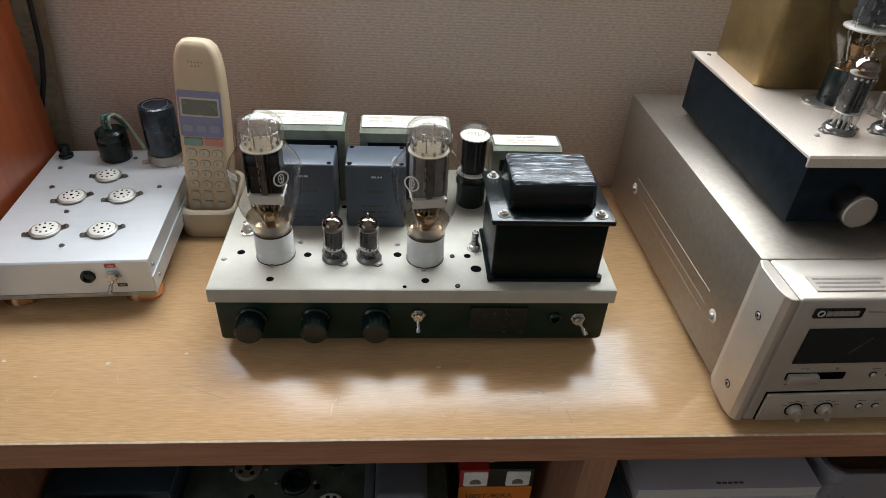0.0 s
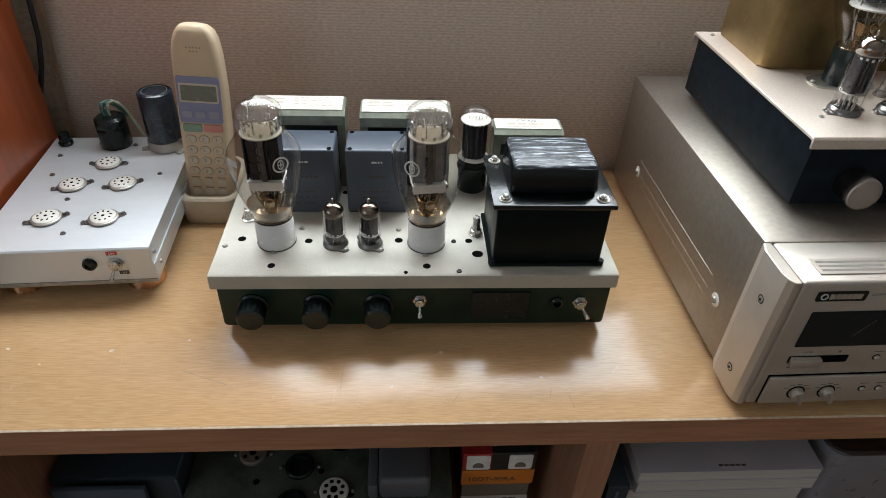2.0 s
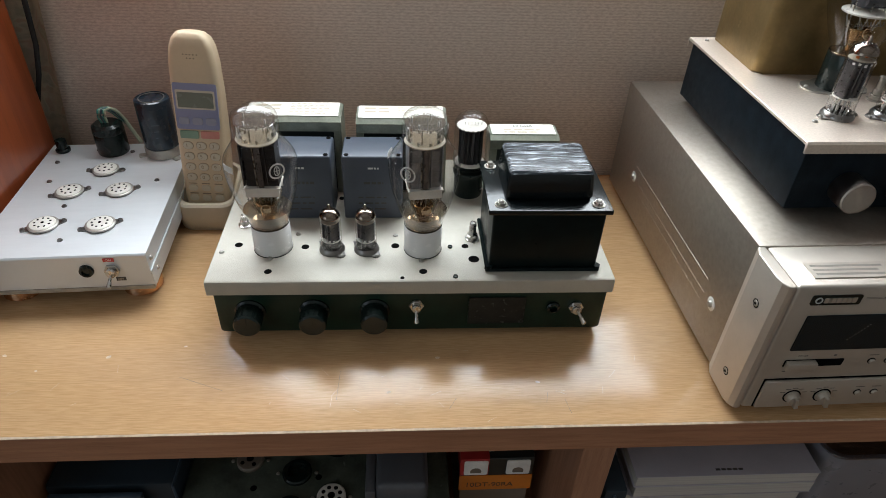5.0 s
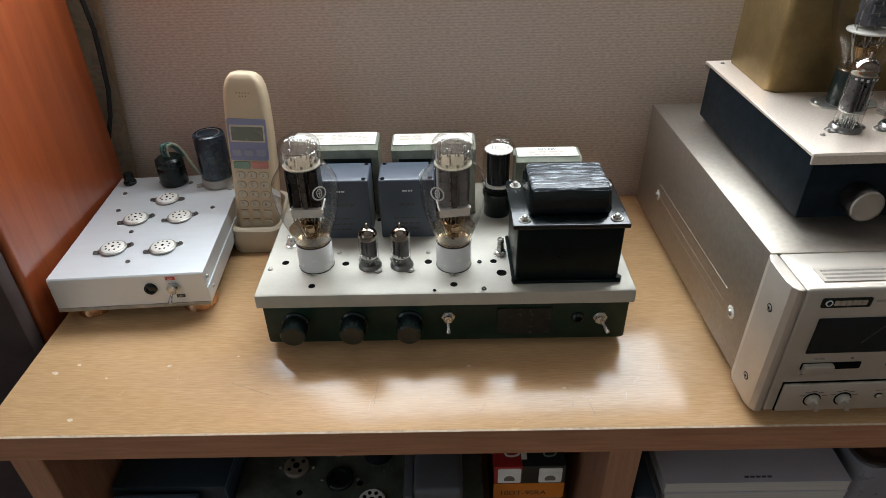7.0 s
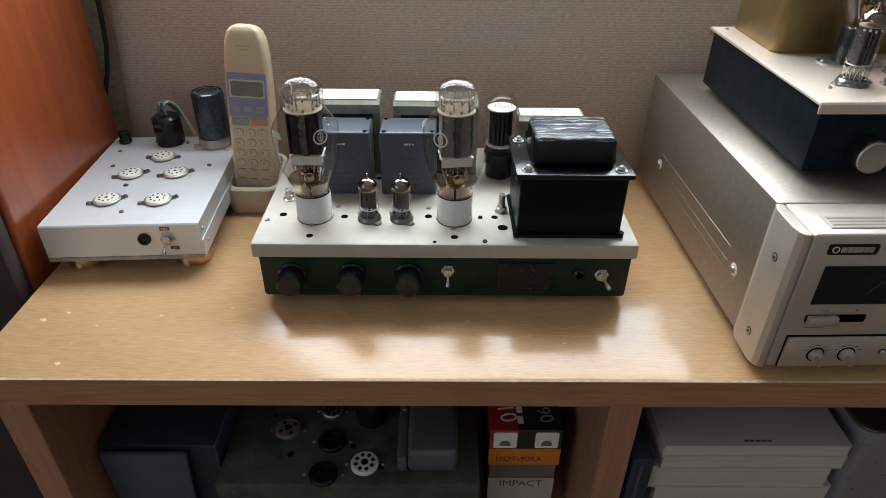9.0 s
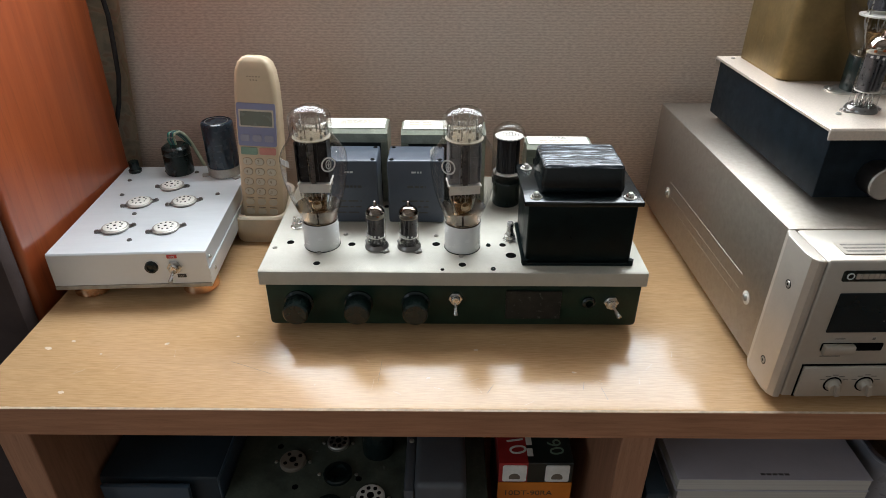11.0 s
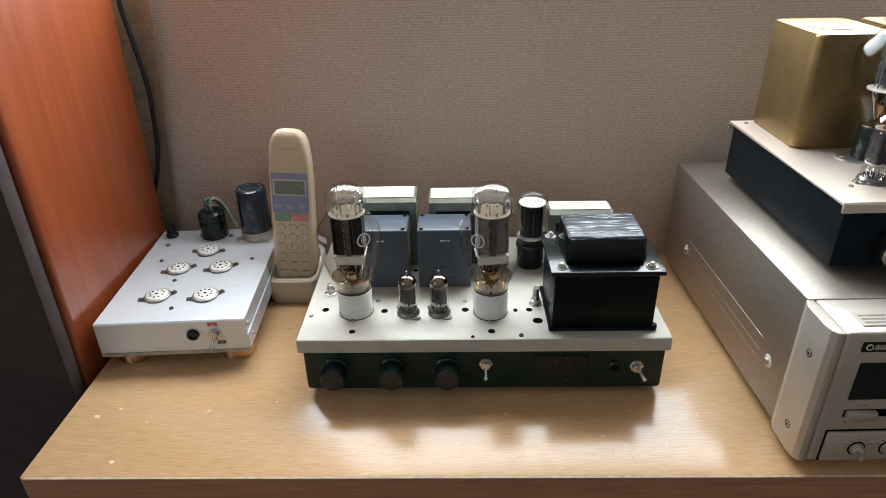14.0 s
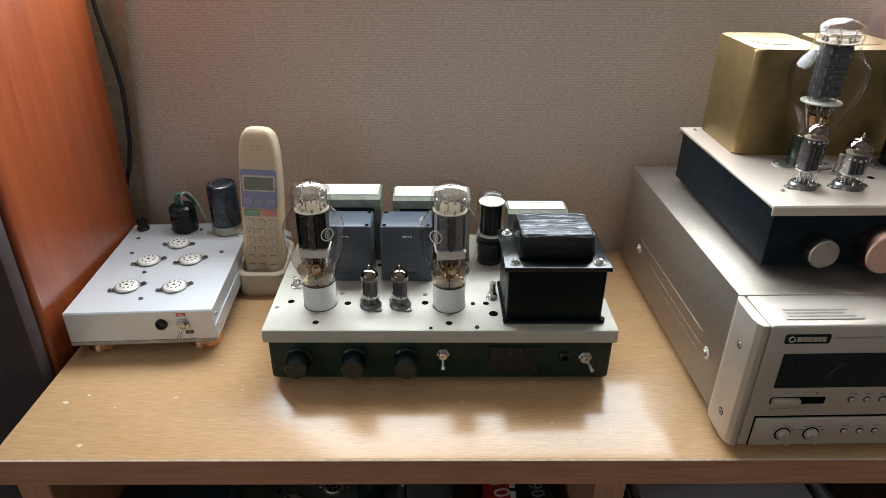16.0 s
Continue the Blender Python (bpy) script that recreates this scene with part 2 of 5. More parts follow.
M = dict(
    table=wood("beech_laminate", (0.565, 0.350, 0.180), (0.465, 0.272, 0.128), 0.155, (22.0, 330, 330), coat=0.08, vary=0.20, coat_rough=0.10, spec=0.29),
    # the top's beech again, its unlit front edge darkened in the colour
    table_edge=wood("beech_edge_shaded", (0.41, 0.195, 0.108), (0.32, 0.142, 0.075), 0.42, (6, 100, 100)),
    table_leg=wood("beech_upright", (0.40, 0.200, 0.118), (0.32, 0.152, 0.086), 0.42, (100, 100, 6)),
    cherry=wood("cherry_veneer", (0.265, 0.060, 0.018), (0.195, 0.038, 0.011), 0.30, (22, 22, 1.4), coat=0.18, vary=0.45),
    grille=material("speaker_cloth", (0.058, 0.044, 0.042), 0.9, spec=0.1, bump=0.4, bump_scale=1500),
    wallpaper=ribbed_paper("taupe_wallpaper", (0.55, 0.447, 0.378), (0.725, 0.612, 0.525)),
    plaster=material("room_plaster", (0.72, 0.72, 0.71), 0.9, vary=0.05, scale=6),
    ceiling=material("ceiling_paper", (0.80, 0.79, 0.77), 0.9, vary=0.04, scale=6),
    floor=wood("floor_boards", (0.36, 0.22, 0.12), (0.26, 0.15, 0.08), 0.4, (1.5, 18, 18)),
    winframe=material("window_frame_paint", (0.7, 0.68, 0.62), 0.5, vary=0.05),
    curtain=floral_cloth("floral_curtain_cloth"),
    pink=material("pinkish_curtain_cloth", (0.68, 0.52, 0.48), 0.9, vary=0.12, scale=60, bump=0.3, bump_scale=900),
    cream=material("cream_steel_paint", (0.41, 0.385, 0.325), 0.48, vary=0.06, scale=50, bump=0.35, bump_scale=1100, metal=0.2),
    greenblack=material("dark_green_enamel", (0.008, 0.024, 0.015), 0.38, spec=0.22, vary=0.3, scale=40, bump=0.1),
    black=material("black_enamel", (0.003, 0.007, 0.007), 0.32, vary=0.3, scale=70, bump=0.15, bump_scale=350, spec=0.11),
    blackgloss=material("glossy_black_enamel", (0.004, 0.007, 0.008), 0.20, vary=0.3, scale=60, bump=0.12, bump_scale=260, spec=0.42),
    gleamstreak=gleam_streaked_enamel("gleam_streaked_black_enamel"),
    blackmatte=material("black_crackle_paint", (0.008, 0.012, 0.016), 0.42, vary=0.3, scale=80, bump=0.1, bump_scale=900, spec=0.07),
    bakelite=material("black_bakelite", (0.007, 0.013, 0.012), 0.22, vary=0.2, scale=60, spec=0.32),
    rubber=material("black_rubber", (0.012, 0.012, 0.012), 0.7, vary=0.2),
    bluegrey=material("blue_grey_enamel", (0.056, 0.068, 0.090), 0.36, vary=0.10, scale=30, bump=0.15, bump_scale=700, coat=0.2),
    ceramic=material("white_ceramic", (0.78, 0.77, 0.75), 0.25, vary=0.03, scale=50),
    steel=material("nickel_steel", (0.55, 0.53, 0.50), 0.28, metal=1.0, vary=0.12, scale=120),
    brightsteel=material("bright_nickel", (0.78, 0.76, 0.73), 0.2, metal=0.7, vary=0.1, scale=150),
    dullsteel=material("dull_galvanised_steel", (0.42, 0.40, 0.36), 0.45, metal=0.9, vary=0.2, scale=90),
    dark=material("dark_recess", (0.004, 0.004, 0.004), 0.9, spec=0.03),
    alu=material("brushed_aluminium", (0.66, 0.685, 0.70), 0.42, metal=0.45, vary=0.022, scale=30, stretch=(1, 6, 1)),
    knobalu=material("turned_aluminium", (0.38, 0.335, 0.30), 0.36, metal=1.0, vary=0.08, scale=60),
    copper=material("rose_anodised_aluminium", (0.74, 0.46, 0.36), 0.36, metal=1.0, vary=0.05, scale=60),
    gold=material("gilt_feet", (0.66, 0.40, 0.24), 0.24, metal=1.0, vary=0.1, scale=80),
    brass=material("aged_brass", (0.25, 0.170, 0.072), 0.40, metal=0.78, vary=0.18, scale=35, worn=0.12, bump=0.2, bump_scale=300),
    champagne=material("champagne_aluminium", (0.54, 0.49, 0.425), 0.42, metal=0.68, vary=0.05, scale=40, bump=0.12, bump_scale=1600),
    champagne_top=material("champagne_sheet_steel", (0.345, 0.305, 0.26), 0.36, metal=0.76, vary=0.08, rough_vary=0.025, scale=220, bump=0.35, bump_scale=1900),
    nickelplate=material("satin_nickel_plate", (0.66, 0.565, 0.48), 0.42, metal=0.6, vary=0.07, scale=520, bump=0.3, bump_scale=1300),
    display=material("smoked_display_window", (0.006, 0.012, 0.015), 0.2, vary=0.1, spec=0.25),
    beige=material("aged_ivory_plastic", (0.58, 0.455, 0.305), 0.45, vary=0.06, scale=30),
    beige_base=material("ivory_cradle_plastic", (0.58, 0.50, 0.38), 0.5, vary=0.05, scale=30),
    lilac=material("lilac_plastic", (0.22, 0.23, 0.36), 0.45, vary=0.05),
    lcd=material("grey_green_lcd", (0.17, 0.18, 0.14), 0.25, vary=0.06),
    softkey=material("grey_lilac_key", (0.30, 0.30, 0.37), 0.4),
    brownink=material("faded_brown_print", (0.24, 0.19, 0.13), 0.6),
    keygap=material("shaded_key_surround", (0.33, 0.25, 0.165), 0.6),
    keygrey=material("pale_key_plastic", (0.55, 0.49, 0.38), 0.4, vary=0.05),
    socketgrey=material("grey_ivory_moulding", (0.68, 0.66, 0.60), 0.4, vary=0.05),
    teal=material("teal_insulation", (0.03, 0.20, 0.17), 0.4),
    mint=material("pale_green_sleeving", (0.42, 0.48, 0.34), 0.5),
    keygreen=material("sage_key_plastic", (0.20, 0.30, 0.22), 0.45),
    keyred=material("salmon_key_plastic", (0.55, 0.22, 0.18), 0.45),
    ink=material("dark_print", (0.05, 0.045, 0.04), 0.6),
    softink=material("thin_grey_print", (0.17, 0.155, 0.135), 0.6),
    paleink=material("pale_print", (0.62, 0.62, 0.60), 0.6),
    ochreink=material("tan_print", (0.44, 0.38, 0.29), 0.6),
    rusty=material("rust_specked_plate", (0.017, 0.017, 0.014), 0.5, vary=0.4, scale=70, worn=1.8, worn_at=(0.62, 0.76), spec=0.25),
    paper=material("yellowed_label_paper", (0.74, 0.73, 0.66), 0.55, vary=0.16, scale=70, coat=0.15),
    greentin=material("tarnished_green_tin", (0.27, 0.285, 0.225), 0.38, metal=0.45, vary=0.25, scale=60),
    darkgreen=material("dark_green_case", (0.009, 0.013, 0.010), 0.38, vary=0.25, scale=50),
    silverplate=material("bright_anode_sheet", (0.16, 0.155, 0.16), 0.30, metal=0.8, vary=0.25, scale=200),
    plate=material("grey_anode_sheet", (0.036, 0.034, 0.036), 0.36, metal=0.6, vary=0.2, scale=120),
    # paler copy of the anode sheet, with the second tube's reflection in its colour
    litplate=material("lit_anode_sheet", (0.25, 0.245, 0.25), 0.34, metal=0.25, vary=0.2, scale=140),
    darkplate=material("smoky_anode_sheet", (0.10, 0.10, 0.112), 0.30, metal=0.5, vary=0.25, scale=90),
    whitemica=thin_glass("white_mica", (0.80, 0.78, 0.75), 3.3, 0.12),
    umber=material("umber_film", (0.05, 0.034, 0.02), 0.25, metal=0.5, vary=0.3, scale=120),
    goldcone=material("golden_reflecting_cone", (0.27, 0.165, 0.075), 0.22, metal=0.8, vary=0.1, scale=120),
    micaglass=thin_glass("reflective_collar_skin", (0.84, 0.82, 0.78), 3.6, 0.16),
    topmica=material("cream_mica_disc", (0.46, 0.41, 0.33), 0.3, vary=0.1, scale=90),
    leversteel=material("dark_nickel", (0.22, 0.21, 0.20), 0.3, metal=1.0, vary=0.15, scale=120),
    mica=material("mica_disc", (0.70, 0.67, 0.62), 0.3, vary=0.1, scale=90),
    getter=material("mirror_getter", (0.26, 0.21, 0.175), 0.08, metal=1.0, vary=0.1, scale=150),
    browngetter=material("brown_getter_film", (0.60, 0.46, 0.30), 0.16, metal=0.9, vary=0.25, scale=130),
    glintorange=material("orange_tube_glint", (0.75, 0.22, 0.06), 0.5),
    capsleeve=material("navy_sleeve", (0.010, 0.024, 0.040), 0.26, vary=0.2, coat=0.3),
    chipwood=material("bare_pale_wood", (0.62, 0.47, 0.33), 0.7, vary=0.2, scale=200),
    leadred=material("pinkish_red_rubber", (0.55, 0.07, 0.10), 0.5, vary=0.06),
    leadwhite=material("white_rubber", (0.68, 0.66, 0.67), 0.5, vary=0.04),
    redtag=material("red_tag", (0.50, 0.05, 0.04), 0.5),
    whitetag=material("white_tag", (0.75, 0.73, 0.68), 0.5),
    glass=thin_glass("clear_bulb_glass", (0.90, 0.895, 0.885), 1.18),
    film=thin_glass("brown_getter_film_on_glass", (0.42, 0.32, 0.22), 3.8, 0.03),
    # bluebox, bluedark, olive, greytx, book, pages: lowered to carry the shelf's shade
    bluebox=material("blue_grey_plastic", (0.046, 0.070, 0.098), 0.4, vary=0.08),
    bluedark=material("navy_plastic", (0.017, 0.029, 0.040), 0.5, spec=0.4, vary=0.1),
    olive=material("grimy_olive_chassis", (0.064, 0.074, 0.056), 0.6, metal=0.1, spec=0.25, vary=0.35, scale=45, worn=0.4, bump=0.2),
    greytx=material("grey_transformer_paint", (0.085, 0.090, 0.100), 0.42, vary=0.1, coat=0.15),
    tapered=material("red_carton", (0.33, 0.022, 0.022), 0.4, vary=0.1),
    tapeblack=material("black_carton", (0.014, 0.018, 0.016), 0.35, vary=0.1),
    tapeorange=material("orange_carton", (0.62, 0.19, 0.022), 0.4, vary=0.1),
    tapegrey=material("dim_grey_carton", (0.16, 0.13, 0.10), 0.5, vary=0.1),
    book=material("lavender_white_cover", (0.40, 0.375, 0.41), 0.45, vary=0.05, scale=20),
    pages=material("page_block", (0.46, 0.43, 0.39), 0.8, vary=0.14, scale=30, stretch=(0.1, 0.1, 30)),
    tub=thin_glass("smoky_tub_plastic", (0.74, 0.74, 0.78), 2.2, 0.25),
    tubplastic=material("milky_grey_plastic", (0.20, 0.20, 0.225), 0.3, vary=0.06, coat=0.3),
    seed=material("brown_parts", (0.11, 0.075, 0.055), 0.8, vary=0.6, scale=220, bump=1.0, bump_scale=260),
)

for key in ("knobalu", "copper"):
    # turned faces: fine rings round the knob's axis
    nt = M[key].node_tree
    tg = nt.nodes.new("ShaderNodeTangent")
    tg.direction_type, tg.axis = "RADIAL", "Z"
    nt.nodes["Principled BSDF"].inputs["Anisotropic"].default_value = 0.85
    nt.links.new(tg.outputs["Tangent"], nt.nodes["Principled BSDF"].inputs["Tangent"])

# ---------------------------------------------------------------- building helpers


def flush(bm, smooth=35):
    me = bpy.data.meshes.new("mesh")
    bmesh.ops.recalc_face_normals(bm, faces=bm.faces[:])
    bm.to_mesh(me)
    bm.free()
    if smooth:
        me.shade_smooth()
        me.set_sharp_from_angle(angle=radians(smooth))
    return me


def part(name, bm, mat, parent, label="", smooth=35):
    """One bmesh as one mesh object under a thing or a part."""
    me = flush(bm, smooth)
    me.materials.append(M[mat])
    ob = new(name, me)
    ob.parent = parent
    if label:
        tagged(ob, label)
    return ob


def thing(name, label, category, m=None, group="", kind=""):
    ob = new(name)
    ob.empty_display_size = 0.02
    ob.matrix_world = m or Matrix()
    return tagged(ob, label, category, group, kind)


def single(name, bm, mat, label, category, m=None, group="", kind="", smooth=35):
    me = flush(bm, smooth)
    me.materials.append(M[mat])
    ob = new(name, me)
    ob.matrix_world = m or Matrix()
    return tagged(ob, label, category, group, kind)


def box(x0, x1, y0, y1, z0, z1, bev=0.0, seg=2, bm=None, m=None):
    bm = bm or bmesh.new()
    vs = [bm.verts.new((x, y, z)) for z in (z0, z1) for y in (y0, y1) for x in (x0, x1)]
    fs = [bm.faces.new([vs[i] for i in q]) for q in ((0, 2, 3, 1), (4, 5, 7, 6), (0, 1, 5, 4), (2, 6, 7, 3), (0, 4, 6, 2), (1, 3, 7, 5))]
    if m:
        bmesh.ops.transform(bm, matrix=m, verts=vs)
    if bev:
        es = list({e for f in fs for e in f.edges})
        bmesh.ops.bevel(bm, geom=es, offset=bev, segments=seg, profile=0.5, affect="EDGES")
    return bm


def prism(outline, a, b, axis="z", bev=0.0, seg=2, bm=None, m=None):
    """A plan outline drawn out from a to b along an axis."""
    bm = bm or bmesh.new()
    put = {"z": lambda u, v, w: (u, v, w), "y": lambda u, v, w: (u, w, v), "x": lambda u, v, w: (w, u, v)}[axis]
    lo = [bm.verts.new(put(u, v, a)) for u, v in outline]
    hi = [bm.verts.new(put(u, v, b)) for u, v in outline]
    n = len(lo)
    fs = [bm.faces.new(lo[::-1]), bm.faces.new(hi)]
    for i in range(n):
        fs.append(bm.faces.new((lo[i], lo[(i + 1) % n], hi[(i + 1) % n], hi[i])))
    if m:
        bmesh.ops.transform(bm, matrix=m, verts=lo + hi)
    if bev:
        bmesh.ops.bevel(bm, geom=list({e for f in fs[:2] for e in f.edges}), offset=bev, segments=seg, profile=0.5, affect="EDGES")
    return bm


def rounded(x0, x1, y0, y1, r, n=5):
    out = []
    for cx, cy, a0 in ((x1 - r, y0 + r, -90), (x1 - r, y1 - r, 0), (x0 + r, y1 - r, 90), (x0 + r, y0 + r, 180)):
        for i in range(n + 1):
            a = radians(a0 + 90 * i / n)
            out.append((cx + r * math.cos(a), cy + r * math.sin(a)))
    return out


def circle(r, n=24, cx=0.0, cy=0.0):
    return [(cx + r * math.cos(2 * math.pi * i / n), cy + r * math.sin(2 * math.pi * i / n)) for i in range(n)]


def lathe(prof, seg=32, bm=None, m=None):
    """A profile of (radius, height) turned round z."""
    bm = bm or bmesh.new()
    rings, made = [], []
    for r, z in prof:
        if r < 1e-6:
            ring = [bm.verts.new((0, 0, z))]
        else:
            ring = [bm.verts.new((r * math.cos(2 * math.pi * i / seg), r * math.sin(2 * math.pi * i / seg), z)) for i in range(seg)]
        rings.append(ring)
        made += ring
    for a, b in zip(rings, rings[1:]):
        for i in range(seg):
            j = (i + 1) % seg
            if len(a) == 1 and len(b) == 1:
                continue
            if len(a) == 1:
                bm.faces.new((a[0], b[j], b[i]))
            elif len(b) == 1:
                bm.faces.new((a[i], a[j], b[0]))
            else:
                bm.faces.new((a[i], a[j], b[j], b[i]))
    if m:
        bmesh.ops.transform(bm, matrix=m, verts=made)
    return bm


def cyl(r, z0, z1, seg=24, bev=0.0, bm=None, m=None, r2=None):
    r2 = r if r2 is None else r2
    b = min(bev, r * 0.45)
    prof = [(0, z0), (r - b, z0), (r, z0 + b), (r2, z1 - b), (r2 - b, z1), (0, z1)] if b else [(0, z0), (r, z0), (r2, z1), (0, z1)]
    return lathe(prof, seg, bm, m)


def wire(pts, r, seg=8, bm=None):
    """A round wire through points."""
    bm = bm or bmesh.new()
    pts = [Vector(p) for p in pts]
    rings = []
    for i, p in enumerate(pts):
        d = (pts[min(i + 1, len(pts) - 1)] - pts[max(i - 1, 0)]).normalized()
        u = d.cross(Vector((0.13, 0.21, 0.97))).normalized()
        v = d.cross(u)
        rings.append([bm.verts.new(p + r * (math.cos(2 * math.pi * k / seg) * u + math.sin(2 * math.pi * k / seg) * v)) for k in range(seg)])
    for a, b in zip(rings, rings[1:]):
        for k in range(seg):
            bm.faces.new((a[k], a[(k + 1) % seg], b[(k + 1) % seg], b[k]))
    bm.faces.new(rings[0])
    bm.faces.new(rings[-1][::-1])
    return bm


def arc(a, b, lift, n=12):
    a, b = Vector(a), Vector(b)
    return [a.lerp(b, i / n) + Vector(lift) * (4 * (i / n) * (1 - i / n)) for i in range(n + 1)]


def lettering(name, text, size, m, mat, parent, label="", width=None):
    """Built-in font as flat raised mesh."""
    cu = bpy.data.curves.new("text", "FONT")
    cu.body, cu.size, cu.align_x, cu.align_y, cu.extrude = text, size, "CENTER", "CENTER", 0.00008
    tmp = bpy.data.objects.new("text", cu)
    scene.collection.objects.link(tmp)
    bpy.context.view_layer.update()
    me = bpy.data.meshes.new_from_object(tmp.evaluated_get(bpy.context.evaluated_depsgraph_get()))
    bpy.data.objects.remove(tmp)
    if width:
        xs = [v.co.x for v in me.vertices]
        k = width / (max(xs) - min(xs))
        for v in me.vertices:
            v.co.x *= k
    me.materials.clear()
    me.materials.append(M[mat])
    ob = new(name, me)
    ob.parent = parent
    ob.matrix_local = m
    if label:
        tagged(ob, label)
    return ob


def bars(rows, x0, x1, y0, y1, z, height=0.0002, gap=0.3, seed=1, bm=None, m=None, grain=1.0):
    """Lines of unreadable print as short plain bars on a level face."""
    rnd = random.Random(seed)
    bm = bm or bmesh.new()
    step = (y1 - y0) / rows
    for i in range(rows):
        x, y = x0, y1 - (i + 1) * step
        end = x1 - rnd.random() * (x1 - x0) * 0.18
        while x < end:
            w = min(step * grain * (0.5 + rnd.random() * 1.3), end - x)
            if w > step * 0.1:
                box(x, x + w, y + step * gap * 0.5, y + step * (1 - gap * 0.5), z, z + height, bm=bm, m=m)
            x += w + step * 0.35 * grain
    return bm


FRONT = Matrix.Rotation(radians(90), 4, "X")  # turns +z to -y


def on_front(x, y, z):
    return Matrix.Translation((x, y, z)) @ FRONT


# ---------------------------------------------------------------- the room
RX0, RX1, RY0, RH, TH = -2.0, 2.2, -2.9, 2.4, 0.12

wn_ = thing("wall_north", "taupe wallpapered wall with a woven ribbed relief", "wall", kind="structure")
for nm, b in (("wall_below", (RX0, RX1, WALL_Y, WALL_Y + TH, 0, WIN_Z0)), ("wall_above", (RX0, RX1, WALL_Y, WALL_Y + TH, WIN_Z1, RH)),
              ("wall_beside", (RX0, WIN_X0, WALL_Y, WALL_Y + TH, WIN_Z0, WIN_Z1)), ("wall_beside", (WIN_X1, RX1, WALL_Y, WALL_Y + TH, WIN_Z0, WIN_Z1))):
    part(nm, box(*b), "wallpaper", wn_, smooth=0)
for nm, b, lab in (("wall_east", (RX1, RX1 + TH, RY0, WALL_Y + TH, 0, RH), "plain pale plaster side wall"),
                   ("wall_south", (RX0 - TH, RX1 + TH, RY0 - TH, RY0, 0, RH), "plain pale plaster wall facing the window")):
    single(nm, box(*b), "plaster", lab, "wall", kind="structure", smooth=0)
# unseen wall; its opening is added only to house the side fill lamp
ww_ = thing("wall_west", "plain pale plaster side wall, unseen, with an opening added for the fill light", "wall", kind="structure")
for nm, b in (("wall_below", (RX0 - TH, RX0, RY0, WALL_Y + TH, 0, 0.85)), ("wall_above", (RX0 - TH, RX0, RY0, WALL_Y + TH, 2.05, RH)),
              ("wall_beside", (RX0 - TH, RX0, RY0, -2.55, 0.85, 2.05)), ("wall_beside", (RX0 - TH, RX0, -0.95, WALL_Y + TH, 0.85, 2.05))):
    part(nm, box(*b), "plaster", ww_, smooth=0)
single("floor", box(RX0 - TH, RX1 + TH, RY0 - TH, WALL_Y + TH, -0.1, 0), "floor", "brown wooden floor boards", "floor", kind="structure", smooth=0)
single("ceiling", box(RX0 - TH, RX1 + TH, RY0 - TH, WALL_Y + TH, RH, RH + 0.1), "ceiling", "plain off-white ceiling", "ceiling", kind="structure", smooth=0)
win = thing("window_1", "pale framed window above the wallpapered wall", "window", kind="structure")
for b in ((WIN_X0, WIN_X1, WALL_Y + 0.05, WALL_Y + 0.10, WIN_Z0, WIN_Z0 + 0.03), (WIN_X0, WIN_X1, WALL_Y + 0.05, WALL_Y + 0.10, WIN_Z1 - 0.03, WIN_Z1),
          (WIN_X0, WIN_X0 + 0.03, WALL_Y + 0.05, WALL_Y + 0.10, WIN_Z0 + 0.03, WIN_Z1 - 0.03), (WIN_X1 - 0.03, WIN_X1, WALL_Y + 0.05, WALL_Y + 0.10, WIN_Z0 + 0.03, WIN_Z1 - 0.03)):
    part("window_frame", box(*b, 0.003), "winframe", win)


def curtain(name, x0, x1, x0b, x1b, z0, z1, y, folds, mat, label, depth=0.012, knee=None, aside=0.0):
    """Hanging cloth with folds; it may narrow towards its hem, and be drawn aside above a knee."""
    bm = bmesh.new()
    nx, nz = folds * 8, 60
    grid = []
    for j in range(nz + 1):
        f = j / nz
        row = []
        for i in range(nx + 1):
            u = i / nx
            x = (x0b + (x1b - x0b) * u) * (1 - f) + (x0 + (x1 - x0) * u) * f
            if knee:
                x += u * (aside - x) * min(1.0, max(0.0, (z0 + (z1 - z0) * f - knee) / 0.06))
            yy = y - depth * (0.5 + 0.5 * math.sin(u * folds * 2 * math.pi + 0.5 * math.sin(3 * f)))
            row.append(bm.verts.new((x, yy, z0 + (z1 - z0) * f)))
        grid.append(row)
    for a, b in zip(grid, grid[1:]):
        for i in range(nx):
            bm.faces.new((a[i], a[i + 1], b[i + 1], b[i]))
    bmesh.ops.solidify(bm, geom=bm.faces[:], thickness=0.0012)
    return single(name, bm, mat, label, "curtain")


curtain("curtain", -0.60, -0.247, -0.60, -0.432, 0.20, 2.05, WALL_Y - 0.006, 5, "curtain", "olive and rust floral curtain hanging beside a loudspeaker", knee=1.060, aside=-0.52)
curtain("curtain", 0.495, 0.95, 0.478, 0.92, 0.72, 2.05, WALL_Y - 0.008, 6, "pink", "pinkish woven curtain hanging at the window's side", 0.02)

# ---------------------------------------------------------------- shelf table
T = 0.70
TX0, TX1, TY0, TY1 = -0.378, 0.98, -0.093, 0.279
table = thing("shelf_table", "beech laminate table with open shelf compartments underneath", "table", pose(0, 0, 0))
part("tabletop", box(TX0, TX1, TY0, TY1, T - 0.029, T, 0.0012, 2), "table", table, "scratched glossy beech laminate tabletop")
part("edge_band", box(TX0 + 0.002, TX1, TY0 - 0.0012, TY0, T - 0.0285, T - 0.0012, 0.0003, 1), "table_edge", table, "edge band with a chipped top edge, shade put into its reddish brown")
